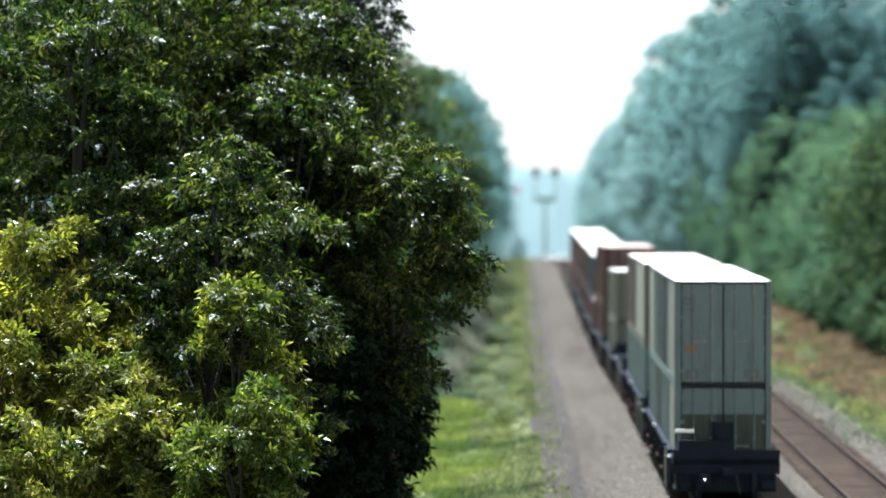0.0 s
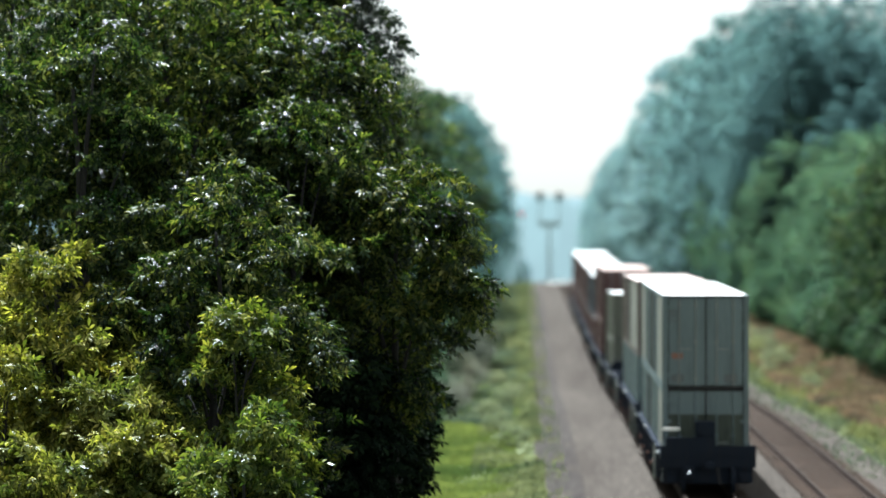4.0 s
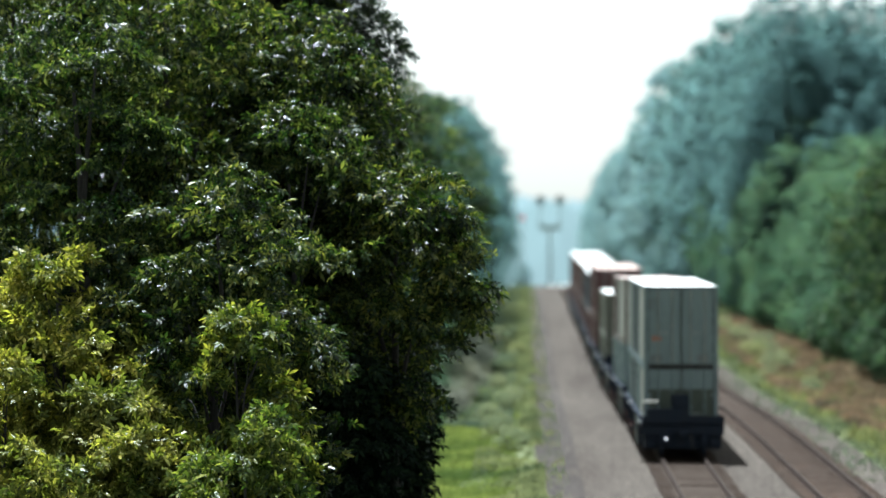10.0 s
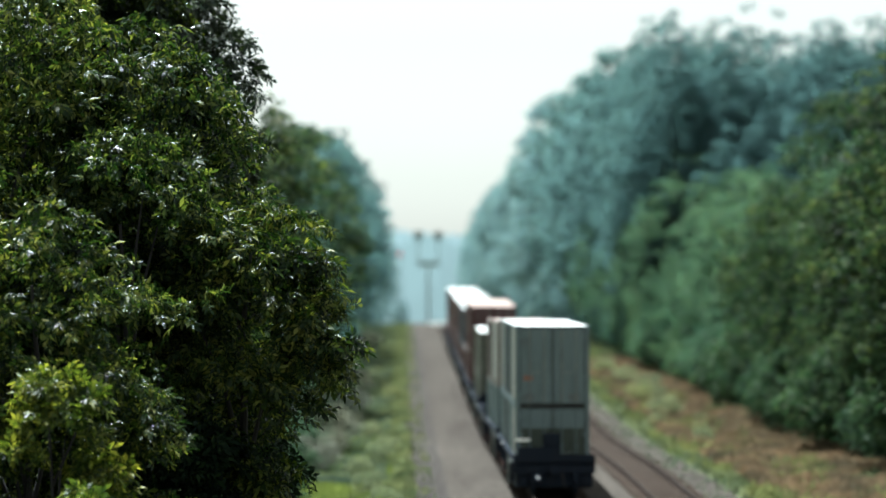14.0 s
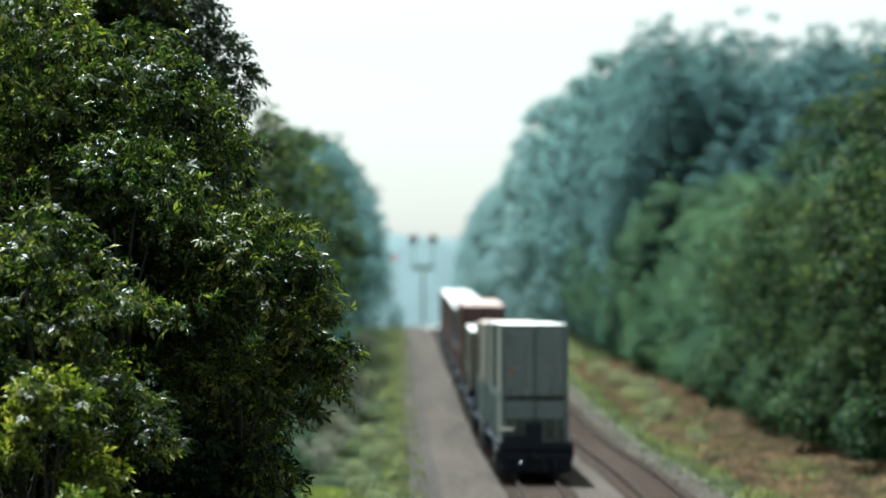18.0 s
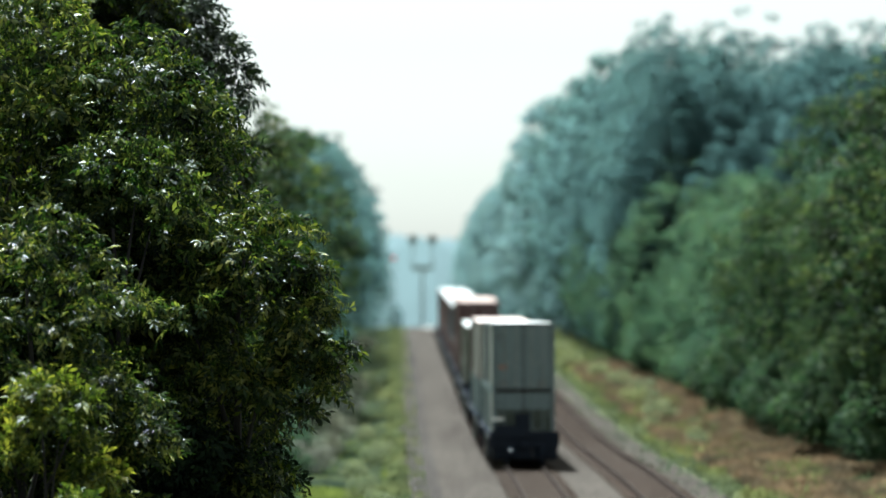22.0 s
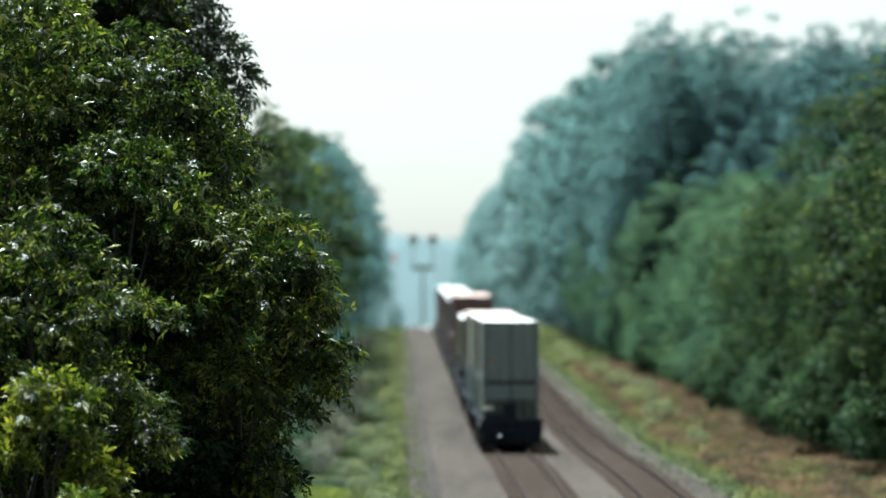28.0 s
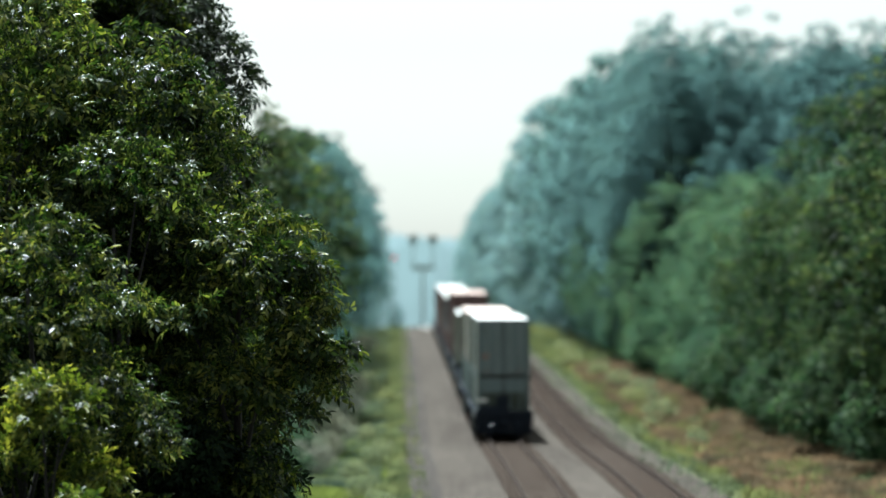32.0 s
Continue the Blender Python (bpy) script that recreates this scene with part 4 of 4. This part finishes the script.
# ---------------------------------------------------------------- the train
def corrugated(bm, x, y0, y1, z0, z1, out, pitch=0.42, deep=0.045):
    """A container side of upright folds; out is the sign of the outer face."""
    k = int((y1 - y0) / pitch)
    pts = []
    for i in range(k):
        a = y0 + (y1 - y0) * i / k
        w = (y1 - y0) / k
        pts += [(0, a), (0, a + w * 0.38), (deep, a + w * 0.5), (deep, a + w * 0.88)]
    pts.append((0, y1))
    lo = [bm.verts.new((x - out * d, yy, z0)) for d, yy in pts]
    hi = [bm.verts.new((x - out * d, yy, z1)) for d, yy in pts]
    li = [bm.verts.new((x - out * 0.1, yy, z0)) for d, yy in (pts[0], pts[-1])]
    ui = [bm.verts.new((x - out * 0.1, yy, z1)) for d, yy in (pts[0], pts[-1])]
    for i in range(len(pts) - 1):
        bm.faces.new((lo[i], lo[i + 1], hi[i + 1], hi[i]))
    bm.faces.new((li[0], ui[0], ui[1], li[1]))


def container(length, width, high, paint, roof, label, marks=False, patches=()):
    """A shipping container; its origin is the middle of its floor, its doors at its rear (-y)."""
    c = tagged(new("shipping_container"), label, "container", "containers on the train")
    hw, hl = width / 2, length / 2
    p = 0.16
    for sx in (-1, 1):
        bm = bmesh.new()
        corrugated(bm, sx * (hw - 0.012), -hl + p, hl - p, 0.17, high - 0.1, sx)
        part("side_wall", bm, paint, c)
        part("bottom_rail", boxes((sx * hw - 0.06 if sx > 0 else -hw, sx * hw if sx > 0 else -hw + 0.06, -hl + p, hl - p, 0.0, 0.168)), paint, c)
        part("top_rail", boxes((hw - 0.07 if sx > 0 else -hw, hw if sx > 0 else -hw + 0.07, -hl + p, hl - p, high - 0.098, high - 0.02)), paint, c)
        for sy in (-1, 1):
            x0, x1 = (hw - p, hw) if sx > 0 else (-hw, -hw + p)
            y0, y1 = (hl - p, hl) if sy > 0 else (-hl, -hl + p)
            part("corner_post", boxes((x0, x1, y0, y1, 0.12, high - 0.12)), paint, c, "", 0.012)
            for z0, z1 in ((0, 0.118), (high - 0.118, high)):
                part("corner_casting", boxes((x0 - 0.004, x1 + 0.004, y0 - 0.004, y1 + 0.004, z0, z1)), paint, c, "", 0.01)
    ridge = [(-hl + 0.03, high - 0.06), (-hl + 0.03, high - 0.02)]   # pressed ribs run across the roof
    for i in range(int(length / 0.6) - 1):
        y = -hl + 0.4 + i * 0.6
        ridge += [(y, high - 0.02), (y + 0.06, high - 0.002), (y + 0.26, high - 0.002), (y + 0.32, high - 0.02)]
    ridge += [(hl - 0.03, high - 0.02), (hl - 0.03, high - 0.06)]
    bm = bmesh.new()
    prism(bm, ridge, -hw + 0.02, hw - 0.02, "x")
    part("roof", bm, roof, c, "pale metal roof in a sunlit tone" if roof is ROOF else "painted roof of the container")
    part("floor", boxes((-hw + 0.07, hw - 0.07, -hl + 0.1, hl - 0.1, 0.05, 0.16)), SEAL, c)
    part("front_wall", boxes((-hw + p, hw - p, hl - 0.09, hl - 0.03, 0.05, high - 0.06)), paint, c)
    # dark sill and header stand in for the shadow gap between stacked boxes
    part("door_sill", boxes((-hw + p, hw - p, -hl + 0.004, -hl + 0.12, 0.0, 0.08)), SEAL, c, "door sill coloured dark as a shadow gap")
    part("door_header", boxes((-hw + p, hw - p, -hl + 0.004, -hl + 0.12, high - 0.08, high - 0.02)), SEAL if marks else paint, c)
    part("door_seal", boxes((-hw + p, hw - p, -hl + 0.07, -hl + 0.1, 0.08, high - 0.08)), SEAL, c)
    for sx in (-1, 1):
        a, b = (0.026, hw - p - 0.036) if sx > 0 else (-hw + p + 0.036, -0.026)
        bm = boxes((a, b, -hl + 0.022, -hl + 0.07, 0.092, high - 0.092))
        for k in range(4):
            z = 0.35 + k * (high - 0.6) / 4
            box(bm, a + 0.06, b - 0.06, -hl + 0.014, -hl + 0.022, z, z + (high - 0.6) / 4 - 0.12)
        d = part("door", bm, paint, c, "", 0.0)
        for f in (0.28, 0.74):
            x = a + (b - a) * f
            bm = bmesh.new()
            rod(bm, (x, -hl - 0.01, 0.06), (x, -hl - 0.01, high - 0.06), 0.02, 0.02, 6)
            for z in (0.3, high * 0.5, high - 0.3):
                box(bm, x - 0.05, x + 0.05, -hl - 0.03, -hl + 0.014, z - 0.04, z + 0.04)
            part("lock_rod", bm, paint if marks == "low" else ROD, d, "upright steel locking bar")
        bm = boxes((a + (b - a) * 0.3, a + (b - a) * 0.62, -hl - 0.035, -hl - 0.012, 1.2, 1.235))
        part("door_lever", bm, ROD, d)
        for z in (0.4, high * 0.35, high * 0.65, high - 0.4):
            x = b - 0.02 if sx > 0 else a + 0.02
            part("hinge", boxes((x - 0.05, x + 0.05, -hl + 0.002, -hl + 0.03, z - 0.05, z + 0.05)), paint, d)
    for y0, y1, pm in patches:   # lighter and darker sheets; pale ones put the sunlit side into the colour
        bm = bmesh.new()
        corrugated(bm, -hw - 0.004, -hl + p + y0, -hl + p + y1, 0.2, high - 0.12, -1)
        part("side_sheet", bm, pm, c, "pale side sheet in a sunlit tone" if pm is PANEL_PALE else "darker green side sheet")
    if marks == "low":
        for sx in (-1, 1):
            a, b = (0.03, hw - p - 0.03) if sx > 0 else (-hw + p + 0.03, -0.03)
            part("grime", boxes((a, b, -hl + 0.006, -hl + 0.012, 0.2, 2.1)), GRIME, c, "blotchy grey-green grime on the door")
    elif marks:
        for i, (u0, u1, v0, v1) in enumerate(((0.17, 0.50, 2.36, 2.43), (0.17, 0.44, 2.22, 2.29), (0.17, 0.55, 2.08, 2.13))):
            part("marking", boxes((-hw + u0, -hw + u1, -hl + 0.008, -hl + 0.013, v0, v1)), BAR_DARK, c, "rows of unreadable dark characters")
        part("placard", boxes((-hw + 0.28, -hw + 0.62, -hl + 0.007, -hl + 0.0125, 0.92, 1.10)), BAR_RUST, c, "faded rust-red placard on the door")
        for u in (0.25, 1.9):
            part("stain", boxes((-hw + u, -hw + u + 0.42, -hl + 0.006, -hl + 0.012, 0.18, 0.44)), BAR_DARK, c, "dark sooty patch low on the door")
    return c


WHEEL_R = 0.46


def wheelset(car, y):
    w = new("wheelset")
    bm = bmesh.new()
    rod(bm, (-1.0, 0, 0), (1.0, 0, 0), 0.085, 0.085, 10)
    for s in (-1, 1):
        rod(bm, (s * 0.69, 0, 0), (s * 0.72, 0, 0), WHEEL_R + 0.03, WHEEL_R + 0.03, 24)
        rod(bm, (s * 0.72, 0, 0), (s * 0.82, 0, 0), WHEEL_R, WHEEL_R - 0.005, 24)
    ob = part("wheelset", bm, DARK_STEEL, car, "pair of steel wheels on one axle")
    bpy.data.objects.remove(w)
    ob.location = (0, y, WHEEL_R)
    return ob


def well_car(length, tail=False):
    """A low railway car with a well between two trucks; its origin is at rail height in the middle."""
    car = tagged(new("well_car"), "low black steel container well car on the rails", "railway car", "cars of the train")
    hl = length / 2
    well = hl - 1.75
    for s in (-1, 1):
        prof = [(s * 1.36, 0.32), (s * 1.46, 0.32), (s * 1.46, 1.18), (s * 1.50, 1.22), (s * 1.50, 1.32), (s * 1.36, 1.32)]
        bm = bmesh.new()
        prism(bm, prof, -well, well)
        for k in range(13):
            y = -well + 0.5 + k * (2 * well - 1.0) / 12
            x0, x1 = (1.46, 1.51) if s > 0 else (-1.51, -1.46)
            box(bm, x0, x1, y - 0.05, y + 0.05, 0.34, 1.2)
        part("side_sill", bm, DARK_STEEL, car)
    for k in range(5):
        y = -well + k * (2 * well - 0.5) / 4
        part("floor_beam", boxes((-1.358, 1.358, y, y + 0.5, 0.16, 0.235)), DARK_STEEL, car)
    for s in (-1, 1):
        y0, y1 = (well, hl) if s > 0 else (-hl, -well)
        part("end_platform", boxes((-1.46, 1.46, y0, y1, 1.05, 1.22), (-1.46, 1.46, y0 if s < 0 else y1 - 0.12, y0 + 0.12 if s < 0 else y1, 0.80, 1.46), (-1.3, 0.2, y0 if s < 0 else y1 - 0.1, y0 + 0.1 if s < 0 else y1, 1.46, 1.72)), DARK_STEEL, car)
        # wide, deep sill that also stands in for the shade under the car end
        part("end_sill", boxes((-1.36, 1.36, y0 + 0.14 if s < 0 else y1 - 0.5, y0 + 0.5 if s < 0 else y1 - 0.14, 0.30, 1.045)), DARK_STEEL, car)
        part("bulkhead", boxes((-1.34, 1.34, (well if s > 0 else -well - 0.08), (well + 0.08 if s > 0 else -well), 0.3, 1.045)), DARK_STEEL, car)
        yb = s * (hl - 1.15)
        for w in (-0.88, 0.88):
            wheelset(car, yb + w)
        for sx in (-1, 1):
            a, b = (0.96, 1.26) if sx > 0 else (-1.26, -0.96)
            part("truck_frame", boxes((a, b, yb - 1.12, yb - 0.62, 0.36, 0.60), (a, b, yb + 0.62, yb + 1.12, 0.36, 0.60), (a, b, yb - 0.62, yb + 0.62, 0.52, 0.74), (a, b, yb - 0.3, yb + 0.3, 0.24, 0.52)), DARK_STEEL, car, "", 0.02)
        part("truck_bolster", boxes((-0.915, 0.915, yb - 0.2, yb + 0.2, 0.5, 0.95)), DARK_STEEL, car)
        part("coupler", boxes((-0.14, 0.14, min(s * hl, s * (hl + 0.45)), max(s * hl, s * (hl + 0.45)), 0.78, 0.98)), DARK_STEEL, car, "", 0.03)
        for k in range(3):
            z = 0.35 + 0.32 * k
            x0 = -1.44
            part("ladder_rung", boxes((x0, x0 + 0.45, s * (hl + 0.05) - 0.015, s * (hl + 0.05) + 0.015, z, z + 0.03)), DARK_STEEL, car)
    for k in range(9):   # fittings along the side towards the old roadbed; one white as if sunlit
        y = -well + 0.7 + k * (2 * well - 1.4) / 8
        z = (1.34, 0.62, 1.0, 0.5)[k * 7 % 4]
        y += (0.3, -0.5, 0.1, 0.7, -0.2)[k * 3 % 5]
        part("bracket", boxes((-1.58, -1.50, y - 0.08, y + 0.08, z, z + 0.08)), BAR_WHITE if k == 4 else RUSTY if k % 2 else DARK_STEEL, car, "weathered steel bracket on the sill")
    for s in (-1, 1):
        bm = bmesh.new()
        for k in range(4):
            z = 0.45 + 0.28 * k
            rod(bm, (-1.60, s * (well + 0.35), z), (-1.60, s * (well + 0.85), z), 0.022, 0.022, 6)
        rod(bm, (-1.60, s * (well + 0.35), 0.35), (-1.60, s * (well + 0.35), 1.45), 0.025, 0.025, 6)
        rod(bm, (-1.60, s * (well + 0.85), 0.35), (-1.60, s * (well + 0.85), 1.45), 0.025, 0.025, 6)
        box(bm, -1.62, -1.45, s * (well + 0.6) - 0.3, s * (well + 0.6) + 0.3, 1.16, 1.2)
        part("side_ladder", bm, ROD, car, "pale steel ladder at the car's corner")
    if tail:
        for x in (-1.38, -0.92):
            bm = bmesh.new()
            rod(bm, (x, -hl - 0.02, 1.66), (x, -hl - 0.02, 1.94), 0.02, 0.02, 6)
            part("railing_post", bm, DARK_STEEL, car)
        part("railing", boxes((-1.40, -0.88, -hl - 0.06, -hl + 0.02, 1.94, 2.03)), BAR_WHITE, car, "white-painted hand rail")
        part("brake_stand", boxes((-0.38, 0.22, -hl + 0.13, -hl + 0.5, 1.225, 2.2)), DARK_STEEL, car, "black steel brake stand", 0.03)
        bm = bmesh.new()
        rod(bm, (-0.08, -hl + 0.06, 1.95), (-0.08, -hl + 0.12, 1.95), 0.22, 0.22, 16)
        part("hand_wheel", bm, DARK_STEEL, car, "round hand-brake wheel")
        part("end_marker", boxes((-0.75, -0.45, -hl - 0.24, -hl - 0.004, 0.5, 0.84)), DARK_STEEL, car, "dark box of the end-of-train marker", 0.02)
        # small glowing disc added in place of a sun glint
        bm = bmesh.new()
        rod(bm, (-0.6, -hl - 0.27, 0.68), (-0.6, -hl - 0.241, 0.68), 0.024, 0.024, 16)
        part("glint_disc", bm, GLINT_GLOW, car, "small glowing white disc in place of a sun glint")
        bm = bmesh.new()
        rod(bm, (0.25, -hl - 0.3, 0.82), (0.35, -hl - 0.34, 0.3), 0.03, 0.03, 6)
        part("brake_hose", bm, SEAL, car)
    return car


def rear_at(t):
    """Where the last car's rear end stands at t seconds, in metres along the line."""
    return 72.3 + 2.44 * t


def rolling(s, up):
    """Pose of a thing whose middle is at s along the line, up metres over the rail."""
    p, q = on_line(TRACK_X, s - 6), on_line(TRACK_X, s + 6)
    m = p.lerp(q, 0.5)
    d = q - p
    return pose(m.x, m.y, m.z + up, math.degrees(math.atan2(d.z, d.y)), 0, -math.degrees(math.atan2(d.x, d.y)))


LONG, MID = 16.15, 12.19
grey_a = "pale grey steel container with weathered double doors"
brown_a = "oxide-brown container with a lighter reddish roof"
low_a = "low dull olive container with a bright pale roof"
proto = {
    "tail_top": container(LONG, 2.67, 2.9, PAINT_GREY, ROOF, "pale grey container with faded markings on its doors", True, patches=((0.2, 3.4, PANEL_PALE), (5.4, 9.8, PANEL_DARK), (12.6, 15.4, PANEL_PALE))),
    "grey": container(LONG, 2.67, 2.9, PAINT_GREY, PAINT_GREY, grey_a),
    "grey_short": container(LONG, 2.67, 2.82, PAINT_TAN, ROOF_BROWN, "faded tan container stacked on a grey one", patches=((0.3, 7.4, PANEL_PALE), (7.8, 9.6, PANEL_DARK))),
    "tail_low": container(LONG, 2.67, 2.9, PAINT_GREY, PAINT_GREY, "grimy grey container set low in the last well car", "low", patches=((0.2, 2.6, PANEL_PALE), (8.2, 11.0, PANEL_DARK))),
    "white": container(MID, 2.44, 2.36, PAINT_OLIVE, ROOF, low_a),
    "brown": container(LONG, 2.67, 2.9, PAINT_BROWN, ROOF_OXIDE, brown_a),
    "low_white": container(LONG, 2.67, 2.5, PAINT_BROWN, ROOF, "low oxide-brown container with a bright pale roof"),
    "low_blue": container(MID, 2.67, 2.5, PAINT_BLUE, ROOF, "short blue-grey container stacked on a longer brown one"),
}
CARS = {"long_tail": (well_car(18.7, True), 18.7), "long": (well_car(18.7), 18.7), "mid": (well_car(14.7), 14.7), "short": (well_car(12.6), 12.6)}
used = set()


def take(table, key):
    ob = table[key][0] if isinstance(table[key], tuple) else table[key]
    if key in used:
        return copy_thing(ob, Matrix())
    used.add(key)
    return ob


# kind of car, lower and upper container, from the rear forwards
CONSIST = [("long_tail", "tail_low", "tail_top"), ("long", "grey", "grey_short"), ("short", None, None), ("mid", "white", "white"),
           ("long", "brown", "brown"), ("long", "low_white", "low_blue"), ("long", "low_white", "low_white"), ("long", "low_white", "low_white"), ("long", "low_white", "low_white")]
TRAIN = []
ahead = 0.0
for kind, lower, upper in CONSIST:
    car = take(CARS, kind)
    size = CARS[kind][1]
    high = {"white": 2.36, "low_white": 2.5}.get(lower, 2.9)
    TRAIN.append((ahead + size / 2, 0.0, car))
    if lower:
        TRAIN.append((ahead + size / 2, 0.24, take(proto, lower)))
    if upper:
        TRAIN.append((ahead + size / 2, 0.244 + high, take(proto, upper)))
    ahead += size + 0.95


# ---------------------------------------------------------------- movement
def motions():
    for place, up, thing in TRAIN:
        walk(thing, [(t, rolling(rear_at(t) + place, up)) for t in range(0, 33, 2)])
    for k, (tree, turn, lean) in enumerate(SWAYING):   # a light breeze
        x, y, z = tree.location
        walk(tree, [(t * 0.8, pose(x, y, z, lean * math.sin(1.9 * t * 0.8 + k), lean * math.sin(1.37 * t * 0.8 + 2.1 * k), turn)) for t in range(41)])
    tail = TRAIN[0][2]
    for w in [o for o in tail.children if o.name.startswith("wheelset")]:
        y = w.location.y
        walk(w, [(k * 0.2, pose(0, y, WHEEL_R, -math.degrees((rear_at(k * 0.2) - rear_at(0)) / WHEEL_R))) for k in range(161)])


motions()
